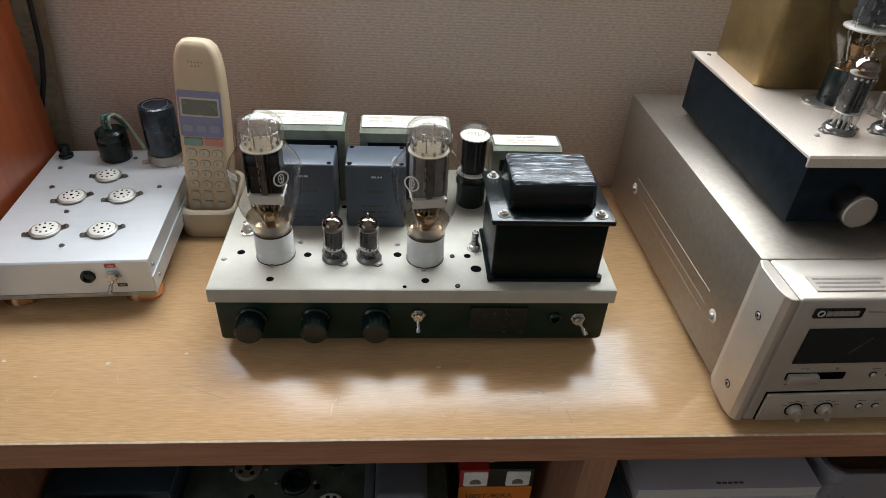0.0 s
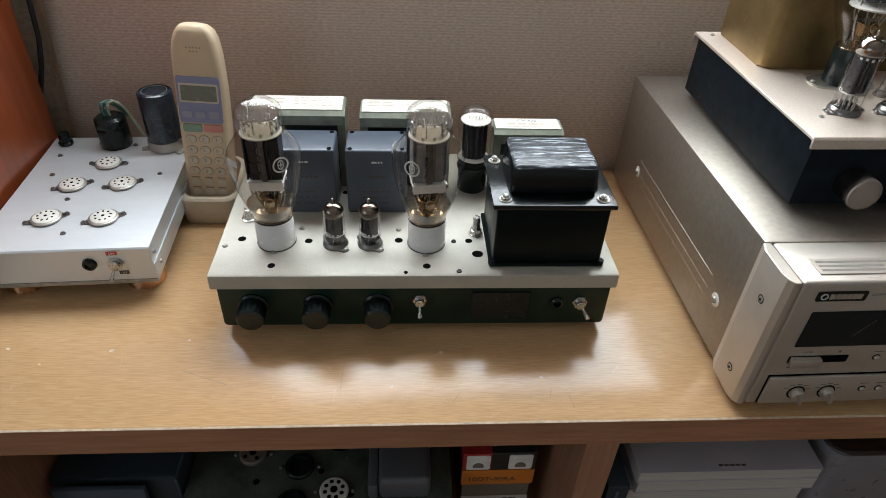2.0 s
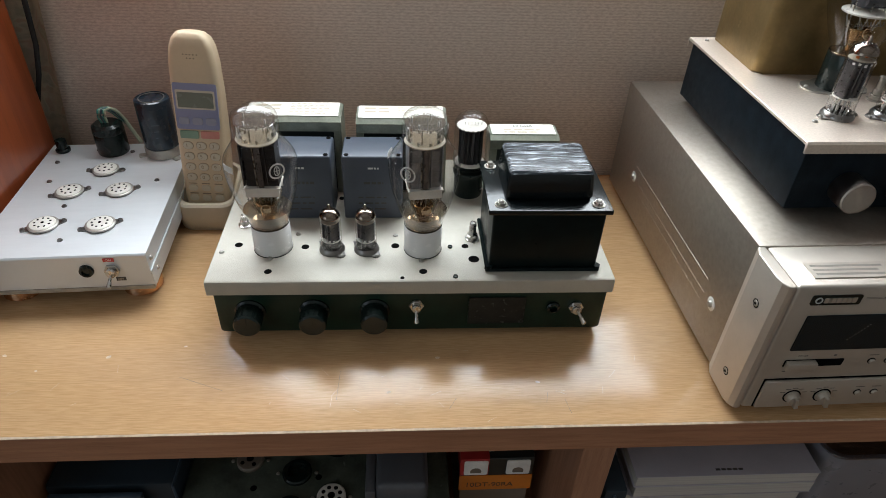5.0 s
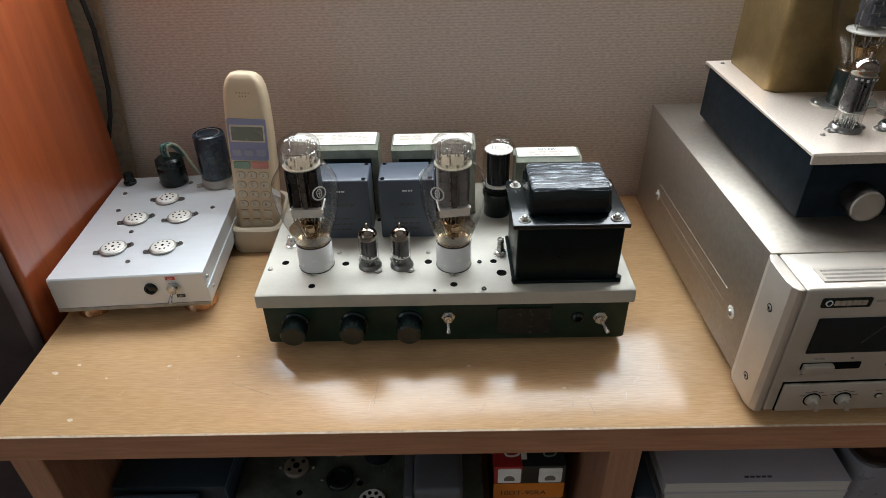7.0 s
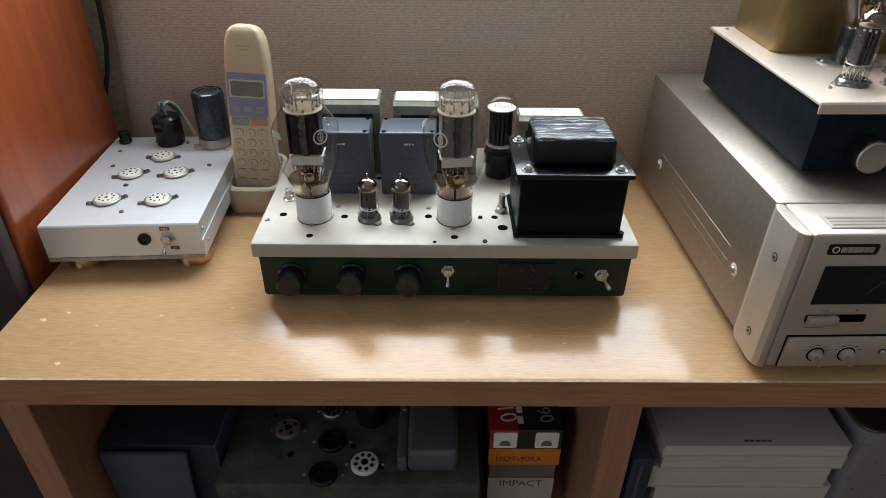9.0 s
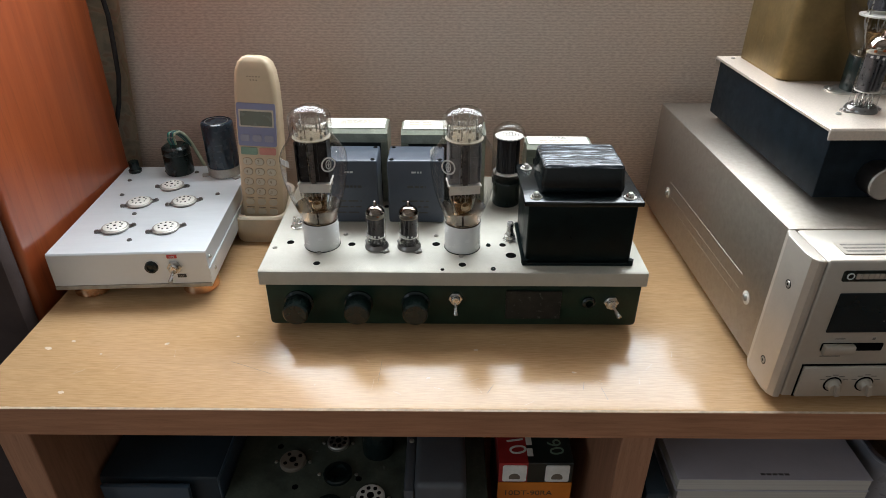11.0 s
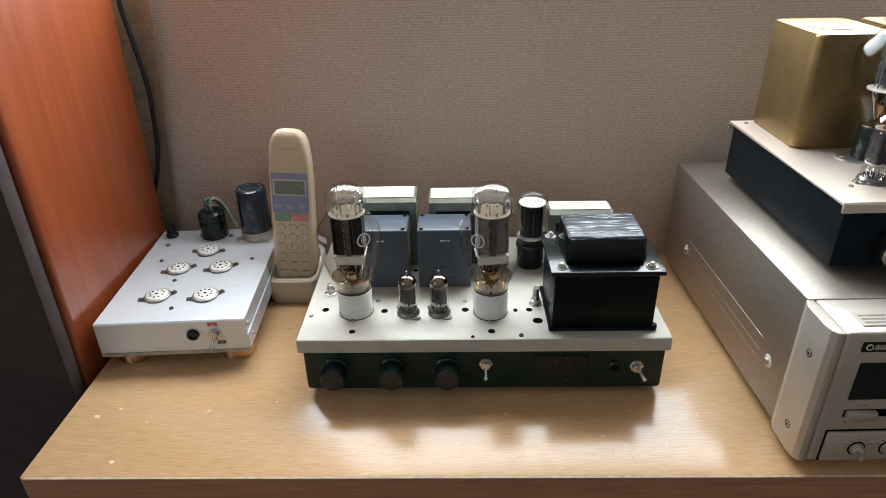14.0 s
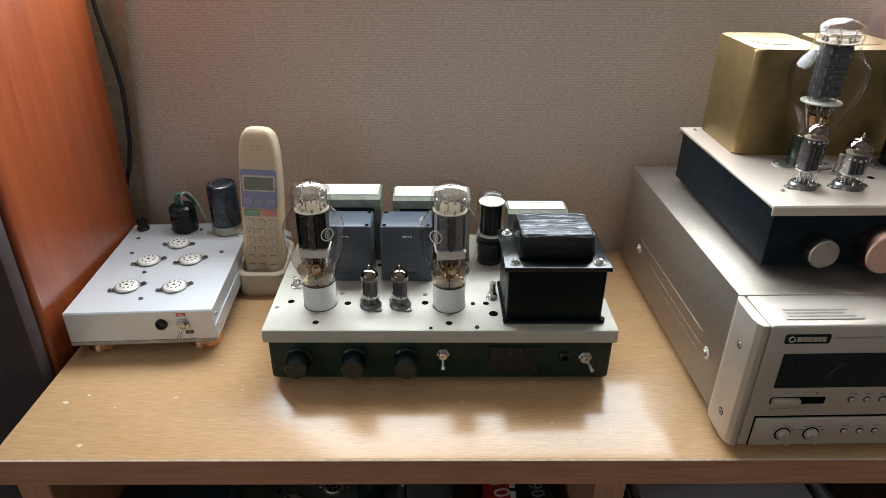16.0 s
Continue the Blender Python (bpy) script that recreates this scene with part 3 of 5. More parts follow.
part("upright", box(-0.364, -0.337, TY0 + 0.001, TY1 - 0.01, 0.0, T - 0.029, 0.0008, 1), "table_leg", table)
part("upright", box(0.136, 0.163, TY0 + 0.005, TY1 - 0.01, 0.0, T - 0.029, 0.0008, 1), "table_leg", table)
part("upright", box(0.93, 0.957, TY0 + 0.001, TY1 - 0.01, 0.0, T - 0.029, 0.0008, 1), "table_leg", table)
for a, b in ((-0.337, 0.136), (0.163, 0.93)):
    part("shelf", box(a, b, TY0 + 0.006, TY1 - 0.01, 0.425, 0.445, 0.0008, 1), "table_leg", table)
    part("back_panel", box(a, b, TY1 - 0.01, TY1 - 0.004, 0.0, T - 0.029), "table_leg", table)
# dents, chips and scratches in the laminate
rnd = random.Random(5)
for x, y, l in ((-0.349, -0.023, 0.007), (-0.249, -0.016, 0.005), (-0.310, -0.077, 0.006), (-0.332, -0.013, 0.005), (-0.30, -0.03, 0.003), (0.02, -0.022, 0.005), (0.14, 0.03, 0.004), (-0.02, -0.058, 0.004), (0.10, -0.05, 0.004), (-0.19, -0.005, 0.003)):
    part("chip", prism([(l * 0.5 * math.cos(a) * (0.7 + 0.5 * rnd.random()), l * 0.28 * math.sin(a) * (0.7 + 0.5 * rnd.random())) for a in [k * 0.785 for k in range(8)]], T + 0.00005, T + 0.0002, m=pose(x, y, 0, 0, 0, rnd.uniform(-25, 25))), "chipwood", table, "pale chip in the laminate")
for x, y, l, a in ((-0.168, -0.046, 0.04, -22), (0.03, -0.07, 0.012, 60), (0.105, -0.066, 0.010, 75), (-0.06, -0.05, 0.03, 88), (0.12, -0.075, 0.014, 100)):
    part("scratch", box(-l / 2, l / 2, -0.00011, 0.00011, T + 0.00003, T + 0.00010, m=pose(x, y, 0, 0, 0, a)), "tapegrey", table, "thin dark scratch")
for k in range(26):
    l = rnd.uniform(0.003, 0.011)
    part("scratch", box(-l / 2, l / 2, -0.00009, 0.00009, T + 0.00003, T + 0.00009, m=pose(rnd.uniform(-0.33, 0.21), rnd.uniform(-0.088, -0.012), 0, 0, 0, rnd.uniform(0, 180))), "chipwood", table, "faint pale scratch")
bm = bmesh.new()
row_a, row_b, x = [], [], TX0 + 0.004
while x < TX1 - 0.01:
    bite = 0.00005 + 0.0005 * max(0.0, noise.noise((x * 60, 0.3, 0.0))) + 0.0005 * max(0.0, noise.noise((x * 310, 1.7, 0.0)))
    row_a.append(bm.verts.new((x, TY0 - 0.0013, T - 0.0005 - 0.6 * bite)))
    row_b.append(bm.verts.new((x, TY0 + bite, T + 0.00012)))
    x += 0.0022
for k in range(len(row_a) - 1):
    bm.faces.new((row_a[k], row_a[k + 1], row_b[k + 1], row_b[k]))
part("worn_edge", bm, "chipwood", table, "pale worn front edge where the laminate has chipped")

# ---------------------------------------------------------------- loudspeaker
sp = thing("loudspeaker", "tall floor-standing loudspeaker with glossy cherry side and dark grille", "loudspeaker", pose(-0.5090, 0.14, 0.003, 0, 0.6, 0))
part("cabinet", box(-0.11, 0.1150, -0.105, 0.118, 0, 1.45, 0.006, 3), "cherry", sp, "glossy orange-red cherry veneer cabinet")
part("grille", box(-0.106, 0.111, -0.125, -0.105, 0.03, 1.44, 0.006, 2), "grille", sp, "dark cloth grille")
single("cable", wire([(-0.374, 0.2655, 1.45), (-0.381, 0.2655, 1.10), (-0.3805, 0.2655, 1.009), (-0.3765, 0.2655, 0.978), (-0.3730, 0.2655, 0.947), (-0.3712, 0.2655, 0.922), (-0.3730, 0.2655, 0.894), (-0.3765, 0.2655, 0.856), (-0.384, 0.2655, 0.825), (-0.397, 0.2655, 0.79), (-0.41, 0.2655, 0.70), (-0.42, 0.2655, 0.3)], 0.0026), "rubber", "black cable hanging along the corner beside the loudspeaker", "cable")

# ---------------------------------------------------------------- audio leads hanging from the loudspeaker's top


def hanging_lead(x, y, z, lean, mat, colour, top):
    """Phono plug hanging on its cord, which comes down from the top of the loudspeaker."""
    t = thing("audio_lead", colour + " phono plug hanging on its cord from a loudspeaker", "audio lead", pose(x, y, z, 0, lean, 0), "audio leads over the loudspeaker")
    part("pin", lathe([(0, 0), (0.0012, 0.0003), (0.0016, 0.0014), (0.0016, 0.0095), (0, 0.0095)], 20), "gold", t, "gilt centre pin")
    part("ground_ring", lathe([(0.0046, 0.0078), (0.0062, 0.0078), (0.0066, 0.0088), (0.0066, 0.0112), (0, 0.0112)], 28), "dullsteel", t, "bright ground ring")
    part("boot", lathe([(0, 0.0110), (0.0066, 0.0110), (0.0072, 0.0135), (0.0074, 0.026), (0.0066, 0.036), (0.0040, 0.046), (0.0026, 0.058), (0, 0.058)], 28), mat, t, colour + " moulded boot")
    part("grip_mark", lathe([(0, 0.0), (0.0028, 0.0), (0.0022, 0.0008), (0, 0.001)], 16, m=pose(0, -0.0072, 0.0225, 90, 0, 0)), "dark", t, "dark hollow in the boot")
    inv = t.matrix_world.inverted()
    ends = [Vector((0, 0, 0.056)), Vector((0, 0, 0.12)), inv @ Vector((x - 0.01, y + 0.03, 1.40)), inv @ Vector((x - 0.045, y + 0.06, 1.475)), inv @ Vector((-0.43, top, 1.478)), inv @ Vector((-0.50, top + 0.01, 1.4585)), inv @ Vector((-0.57, top + 0.02, 1.4600))]
    pts = []
    for a, b, c, d in zip([ends[0]] + ends, ends, ends[1:], ends[2:] + [ends[-1]]):
        for k in range(6):
            f = k / 6
            pts.append(tuple(0.5 * ((2 * b) + (c - a) * f + (2 * a - 5 * b + 4 * c - d) * f * f + (3 * b - a - 3 * c + d) * f ** 3)))
    part("cord", wire(pts + [tuple(ends[-1])], 0.0022, 8), "rubber", t, "thin black cord")
    return t


hanging_lead(-0.3205, 0.020, 1.0490, 0, "leadred", "pinkish red", 0.10)
hanging_lead(-0.3050, 0.020, 1.0490, -5, "leadwhite", "white", 0.125)

# ---------------------------------------------------------------- small fittings


def screw(parent, x, y, z, r=0.0028, m=None, name="screw", mat="dullsteel"):
    r *= 0.86
    bm = lathe([(r, 0), (r, r * 0.25), (r * 0.75, r * 0.6), (0, r * 0.72)], 14)
    for a in (0, 90):
        box(-r * 0.6, r * 0.6, -r * 0.12, r * 0.12, r * 0.6, r * 0.76, bm=bm, m=pose(0, 0, 0, 0, 0, a + 35))
    ob = part(name, bm, mat, parent)
    ob.matrix_local = Matrix.Translation((x, y, z)) @ (m or Matrix())
    return ob


def hole(parent, x, y, z, r):
    bm = lathe([(0, 0.0002), (r * 0.93, 0.0002), (r, 0.0004), (r * 1.1, 0.0001)], 20)
    ob = part("hole", bm, "dark", parent, "drilled dark hole")
    ob.location = (x, y, z)


def washer_screw(parent, x, y, z):
    w = part("washer", cyl(0.0052, 0, 0.0008, 20, 0.0003), "dullsteel", parent)
    w.location = (x, y, z)
    n = part("nut", prism(circle(0.0038, 6), 0.0008, 0.003, bev=0.0003, seg=1), "steel", parent)
    n.location = (x, y, z)
    screw(parent, x, y, z + 0.003, 0.0028)


def toggle(parent, x, y, z, lever=(0, -0.013, -0.012), r=0.0055):
    """Toggle switch on a front face: hex nut, threaded bush and bat lever."""
    s = part("toggle_switch", prism(circle(r, 6), 0.0, 0.0022, bev=0.0003, seg=1), "steel", parent, "nickel toggle switch")
    s.matrix_local = on_front(x, y, z)
    b = part("bush", cyl(r * 0.62, 0.0022, 0.0062, 18, 0.0004), "steel", s)
    e = Vector((lever[0], lever[2], -lever[1]))
    bm = bmesh.new()
    d = e.normalized()
    q = d.to_track_quat("Z", "Y").to_matrix().to_4x4()
    lathe([(0.0011, 0), (0.0013, e.length * 0.5), (0.0021, e.length * 0.9), (0.0018, e.length), (0, e.length * 1.05)], 14, bm, Matrix.Translation((0, 0, 0.004)) @ q)
    part("lever", bm, "steel", s)
    return s


def knob(parent, x, y, z, r, depth, mat, flutes=24, label=""):
    """Control knob on a front face, its axis towards the room."""
    if flutes:
        out = []
        for i in range(flutes * 2):
            a = math.pi * i / flutes
            k = r * (1.0 if i % 2 else 0.94)
            out.append((k * math.cos(a), k * math.sin(a)))
        bm = prism(out, depth * 0.15, depth * 0.86, bev=0.0)
        lathe([(0, depth * 0.86), (r * 0.96, depth * 0.86), (r * 0.96, depth * 0.93), (r * 0.85, depth), (0, depth)], 32, bm)
        lathe([(0, 0), (r * 1.12, 0), (r * 1.12, depth * 0.08), (r * 0.97, depth * 0.16), (0, depth * 0.16)], 32, bm)
        box(-0.0006, 0.0006, r * 0.2, r * 0.92, depth, depth + 0.0006, bm=bm)
    else:
        bm = lathe([(0, 0.001), (r * 0.98, 0.001), (r, 0.003), (r, depth - 0.0012), (r - 0.0012, depth), (r * 0.93, depth), (r * 0.92, depth - 0.0004), (0, depth - 0.0004)], 48)
    ob = part("knob", bm, mat, parent, label)
    ob.matrix_local = on_front(x, y, z)
    return ob


def mini_tube(name, r, h, label, m, group, bars_at=0.34):
    """Nine-pin valve: glass with tip, getter cap, anode, mica and its socket ring."""
    t = thing(name, label, "vacuum tube", m, group)
    s = part("socket", lathe([(r * 1.02, 0), (r * 1.22, 0), (r * 1.22, 0.0016), (r * 1.10, 0.0036), (r * 1.02, 0.0045)], 28), "leversteel", t, "dark grey metal socket ring")
    ears = part("flange", prism([((r * 1.75 if abs(math.cos(a)) > 0.90 else r * 1.28) * math.cos(a), r * 1.12 * math.sin(a)) for a in [2 * math.pi * k / 24 for k in range(24)]], 0, 0.0012), "leversteel", s)
    for sx in (-1, 1):
        screw(s, sx * r * 1.52, 0, 0.0012, 0.0018)
    g = [(r * 0.96, 0.003), (r, 0.006), (r, h - r * 0.9)]
    for k in range(1, 7):
        a = radians(90 * k / 7)
        g.append((r * math.cos(a), h - r * 0.9 + r * 0.82 * math.sin(a)))
    g += [(0.0019, h - 0.0002)]
    part("glass", lathe(g, 36), "glass", t, "clear glass envelope with a sealed tip")
    cap = [(r * 0.955, h - r * 0.88)]
    for k in range(1, 7):
        a = radians(90 * k / 7)
        cap.append((r * 0.955 * math.cos(a), h - r * 0.93 + r * 0.80 * math.sin(a)))
    cap.append((0.0014, h - 0.0006))
    part("getter", lathe(cap, 36), "getter", t, "smoky silver getter film inside the dome")
    part("tip", lathe([(0.0018, h - 0.0004), (0.0014, h + 0.0016), (0.0009, h + 0.0032), (0, h + 0.0038)], 14), "getter", t, "shiny sealed glass tip")
    part("mica", cyl(r * 0.9, h - r * 1.35, h - r * 1.28, 24), "topmica", t)
    part("mica", cyl(r * 0.9, h * 0.27, h * 0.28, 24), "mica", t)
    bm = bmesh.new()
    for sx in (-1, 1):
        prism(rounded(sx * r * 0.40 - r * 0.34, sx * r * 0.40 + r * 0.34, -r * 0.52, r * 0.52, r * 0.15, 3), h * 0.28, h - r * 1.35, bm=bm)
        box(sx * r * 0.40 - r * 0.06, sx * r * 0.40 + r * 0.06, -r * 0.68, r * 0.68, h * 0.30, h - r * 1.4, bm=bm)
    part("anode", bm, "silverplate", t, "dark grey anode plates")
    # the tube's small warm glint is painted as orange on the cathode ends
    for sx in (-1, 1):
        part("cathode", cyl(r * 0.11, h - r * 1.35, h - r * 1.12, 10, m=pose(sx * r * 0.4, 0, 0)), "glintorange", t, "cathode end coloured for the tube's orange glint")
    # pin wires are thick and bright to imitate the sparkle low in the glass
    bm = bmesh.new()
    for k in range(9):
        a = 2 * math.pi * k / 10 + 0.3
        wire([(r * 0.55 * math.cos(a), r * 0.55 * math.sin(a), 0.002), (r * 0.6 * math.cos(a), r * 0.6 * math.sin(a), h * 0.16), (r * 0.4 * math.cos(a + .2), r * 0.4 * math.sin(a + .2), h * 0.28)], 0.0006, 5, bm)
    part("pin_wire", bm, "brightsteel", t)
    # pale bars: painted glass sparkle on the cream chassis, print on the nickel plate
    for k in range(7):
        a = -1.2 + 0.4 * k
        e = part("print", box(-0.0009, 0.0009, -0.0007 - 0.0003 * (k % 3), 0.0007, 0, 0.0001), "paleink", t)
        e.matrix_local = pose(r * 1.008 * math.sin(a), -r * 1.008 * math.cos(a), h * bars_at + 0.0005 * (k % 2), 90, 0, math.degrees(a))
    part("glass_button", cyl(r * 0.92, 0.003, 0.006, 24, 0.001), "glass", t)
    return t


def power_triode(name, label, m, group, anode="plate", bulges=0, rb=0.0158, bh=0.0265, rg=0.0282, hw=0.083, rn=0.0175, h=0.129, base="ceramic", film=True, logo=True, emblem_at=0.62):
    """Shouldered power valve on a round base, with its inner works."""
    t = thing(name, label, "vacuum tube", m, group)
    b = part("base", lathe([(0, 0), (rb * 0.97, 0), (rb, 0.0008), (rb, bh - 0.0008), (rb * 0.97, bh), (0, bh)], 40), base, t, "white ceramic base" if base == "ceramic" else "black bakelite base")
    part("base_ring", lathe([(rb * 0.98, -0.001), (rb * 1.025, -0.001), (rb * 1.025, 0.0006), (rb * 0.98, 0.0006)], 36), "rubber", t)
    n = [(rb * 0.93, bh - 0.003), (rb * 0.98, bh + 0.003)]
    z0, z1 = bh + 0.003, hw
    for k in range(1, 11):
        f = k / 10
        n.append((rb * 0.98 + (rg - rb * 0.98) * math.sin(f * math.pi / 2) ** 0.92, z0 + (z1 - z0) * f))
    zs = hw + (h - hw) * 0.52
    for k in range(1, 9):
        f = k / 8
        n.append((rg + (rn - rg) * (0.5 - 0.5 * math.cos(f * math.pi)), z1 + (zs - z1) * f))
    zd = h - rn * 0.62
    n.append((rn * 1.01, (zs + zd) / 2))
    for k in range(0, 9):
        a = radians(90 * k / 8)
        n.append((rn * math.cos(a) if k < 8 else 0, zd + rn * 0.62 * math.sin(a)))
    part("glass", lathe(n, 56), "glass", t, "clear shouldered glass envelope")
    inner = [(r * 0.972, z) for r, z in n if z < bh + (hw - bh) * 0.30]
    if film:
        part("getter", lathe(inner, 48), "film", t, "brown mirror film low in the bulb")
    # works
    zb, zt = (hw - 0.023, hw + 0.023) if bulges else (hw - 0.019, hw + 0.018)
    bm = bmesh.new()
    w, d = (rn * 0.60, rn * 0.42) if bulges else (rn * 0.74, rn * 0.38)
    prism(rounded(-w, w, -d, d, d * 0.5, 3), zb, zt, bm=bm)
    for sx in () if bulges else (-1, -0.34, 0.34, 1):
        box(sx * w - 0.0005, sx * w + 0.0005, -d * 1.25, d * 1.25, zb + 0.001, zt - 0.001, bm=bm)
    for k in range(0 if bulges else 4):
        zz = zb + (zt - zb) * (k + 0.5) / 4
        box(-w * 1.01, w * 1.01, -d * 1.05, d * 1.05, zz - 0.0005, zz + 0.0005, bm=bm)
    for k in range(bulges):
        zz = zb + (zt - zb) * (k + 0.5) / bulges
        hh = (zt - zb) / bulges * 0.42
        for sy in (-1, 1):
            prism([(-d * 0.2, -hh), (d * 0.12, -hh * 0.75), (d * 0.20, -hh * 0.4), (d * 0.24, 0), (d * 0.20, hh * 0.4), (d * 0.12, hh * 0.75), (-d * 0.2, hh)], -w * 0.86, w * 0.86, "x", bm=bm, m=Matrix.Translation((0, sy * d, zz)) @ Matrix.Diagonal((1, sy, 1, 1)))
    part("anode", bm, anode, t, "grey ribbed anode")
    if not bulges:
        bm = box(-w * 0.16, w * 0.16, -d * 1.34, -d * 1.24, zb - 0.006, zt - 0.002)
        part("anode_rib", bm, "silverplate", t, "bright strip down the anode")
    bm = bmesh.new()
    for k in range(9):
        xx = -w * 0.95 + w * 1.9 * k / 8
        wire([(xx, -d * 1.1, zb - 0.0098), (xx + 0.0007, -d * 1.1, zb - 0.0125), (xx, -d * 0.9, zb - 0.0140), (xx - 0.0007, -d * 1.0, zb - 0.0120)], 0.00042, 5, bm)
    part("filament_spring", bm, "leversteel", t, "row of small filament springs")
    part("mica", cyl(rn * 0.90, zt + 0.001, zt + 0.0018, 32), "topmica", t, "pale upper mica disc")
    part("mica", prism(circle(rn * 0.88, 36), h - 0.0120, h - 0.0113), "whitemica", t, "pale round top mica")
    part("dark_floor", lathe([(0, bh + 0.0006), (rb * 0.93, bh + 0.0006), (rb * 0.95, bh)], 32), "browngetter", t, "brown mirrored floor of the bulb")
    part("film_line", lathe([(rb * 0.99, bh - 0.0004), (rb * 1.004, bh - 0.0004), (rb * 1.004, bh + 0.0003), (rb * 0.985, bh + 0.0007)], 40), "umber", t, "dark brown cement line above the base")
    part("cone", lathe([(0.0042, bh + 0.001), (0.0085, bh + 0.019), (0.0075, bh + 0.0195), (0.0034, bh + 0.001)], 28), "goldcone", t, "golden inner cone")
    if film:
        bm = box(-w * 1.08, w * 1.08, -d * 1.5, d * 1.5, zb - 0.0016, zb - 0.0006)
        box(-w * 1.0, w * 1.0, -d * 1.35, -d * 1.2, zb - 0.0088, zb - 0.0016, bm=bm)
        box(-w * 1.0, w * 1.0, d * 1.2, d * 1.35, zb - 0.0088, zb - 0.0016, bm=bm)
        box(-w * 0.9, w * 0.9, -d * 0.9, d * 0.9, zb - 0.0098, zb - 0.0088, bm=bm)
        part("mica", bm, "mica", t, "pale folded lower mica spacer")
    else:
        part("mica", lathe([(0, zb - 0.0052), (rn * 0.90, zb - 0.0052), (rn * 0.90, zb - 0.0040), (rn * 0.5, zb - 0.0030), (0, zb - 0.0030)], 32), "mica", t, "pale lower mica disc")
    # clear collar between the two upper mica sheets, made reflective to add the dome's gleam
    part("collar", lathe([(rn * 0.80, zt + 0.0022), (rn * 0.84, zt + 0.0040), (rn * 0.84, h - 0.0135), (rn * 0.78, h - 0.0125)], 32), "micaglass", t, "reflective collar added for the bright gleam between the mica sheets")
    bm = bmesh.new()
    for k in range(8):
        a = 2 * math.pi * k / 8 + 0.2
        cyl(0.0011, zt + 0.0018, zt + 0.0046, 8, bm=bm, m=pose(rn * 0.66 * math.cos(a), rn * 0.66 * math.sin(a), 0))
        if k % 2:
            cyl(0.0007, h - 0.0113, h - 0.0092, 8, bm=bm, m=pose(rn * 0.62 * math.cos(a), rn * 0.62 * math.sin(a), 0))
    part("eyelet", bm, "dullsteel", t, "small metal eyelets in the mica")
    bm = bmesh.new()
    for k in range(6):
        a = 2 * math.pi * k / 6 + 0.25
        x, y = rn * 0.72 * math.cos(a), rn * 0.45 * math.sin(a)
        wire([(x, y, zb - 0.010), (x, y, h - 0.0116)], 0.00055, 6, bm)
        wire([(x, y, zb - 0.010), (x * 0.8, y * 0.5, zb - 0.02), (x * 0.5, y * 0.3, bh + 0.006)], 0.0006, 6, bm)
    part("support_wire", bm, "steel", t)
    part("stem", lathe([(rb * 0.62, bh), (rb * 0.55, bh + 0.006), (rb * 0.30, bh + 0.016), (rb * 0.28, bh + 0.022), (0, bh + 0.023)], 24), "glass", t, "flared glass stem")
    part("getter_cup", lathe([(0, 0), (0.0035, 0), (0.0042, 0.003), (0.0036, 0.0032), (0.003, 0.001), (0, 0.001)], 18, m=pose(rb * 0.05, -rb * 0.45, bh + 0.016, 65, 0, 0)), "browngetter", t, "small brass-coloured getter cup")
    if logo:
        def on_glass(ang, z):
            rr = rg * 1.004
            return pose(rr * math.sin(ang), -rr * math.cos(ang), z, 90, 0, math.degrees(ang))
        for k, (ang, z) in enumerate(((emblem_at, hw + 0.004),)):
            bm = lathe([(0.0051, 0), (0.0064, 0), (0.0064, 0.0002), (0.0051, 0.0002)], 28)
            lathe([(0.0031, 0), (0.0041, 0), (0.0041, 0.0002), (0.0031, 0.0002)], 24, bm, Matrix.Diagonal((0.6, 1, 1, 1)))
            box(-0.0024, 0.0024, -0.0003, 0.0003, 0, 0.0002, bm=bm)
            box(-0.0003, 0.0003, -0.0024, 0.0024, 0, 0.0002, bm=bm)
            e = part("emblem", bm, "paleink", t, "white printed ring emblem")
            e.matrix_local = on_glass(ang, z)
        for k in range(3):
            e = part("print", box(-0.0018, 0.0018, -0.0026, 0.0026, 0, 0.0002), "paleink", t, "white printed bar")
            e.matrix_local = on_glass(emblem_at - 1.24 - 0.14 * k, hw + 0.004)
    return t


# ---------------------------------------------------------------- main amplifier chassis
CT = 0.7655
ch = thing("amplifier_chassis", "cream-topped dark green amplifier chassis on rubber feet", "amplifier", pose(0, 0, T))
c = CT - T
bm = prism([(0.0, c - 0.0135), (0.0, c - 0.0028), (0.0006, c - 0.001), (0.0024, c), (0.197, c), (0.1985, c - 0.0008), (0.199, c - 0.002), (0.199, c - 0.0135), (0.1975, c - 0.0135), (0.1975, c - 0.0022), (0.0016, c - 0.0022), (0.0016, c - 0.0135)], -0.165, 0.165, "x", 0.0005, 1)
part("top_plate", bm, "cream", ch, "cream painted steel top with a folded lip")
part("body", box(-0.162, 0.1628, 0.0025, 0.196, 0.0076, c - 0.0025, 0.004, 2), "greenblack", ch, "blackish green enamelled body")
for x in (-0.14, 0.14):
    for y in (0.022, 0.175):
        part("foot", cyl(0.008, 0, 0.010, 20, 0.001, m=pose(x, y, 0)), "rubber", ch)
for x in (-0.1335, -0.0815, -0.0320):
    knob(ch, x, 0.0025, 0.0322, 0.0112, 0.019, "bakelite", 20, "fluted black bakelite knob")
toggle(ch, 0.0025, 0.0025, 0.0375, (0, -0.007, -0.0105), 0.0062)
toggle(ch, 0.1375, 0.0025, 0.034, (0.0045, -0.012, -0.005), 0.0064)
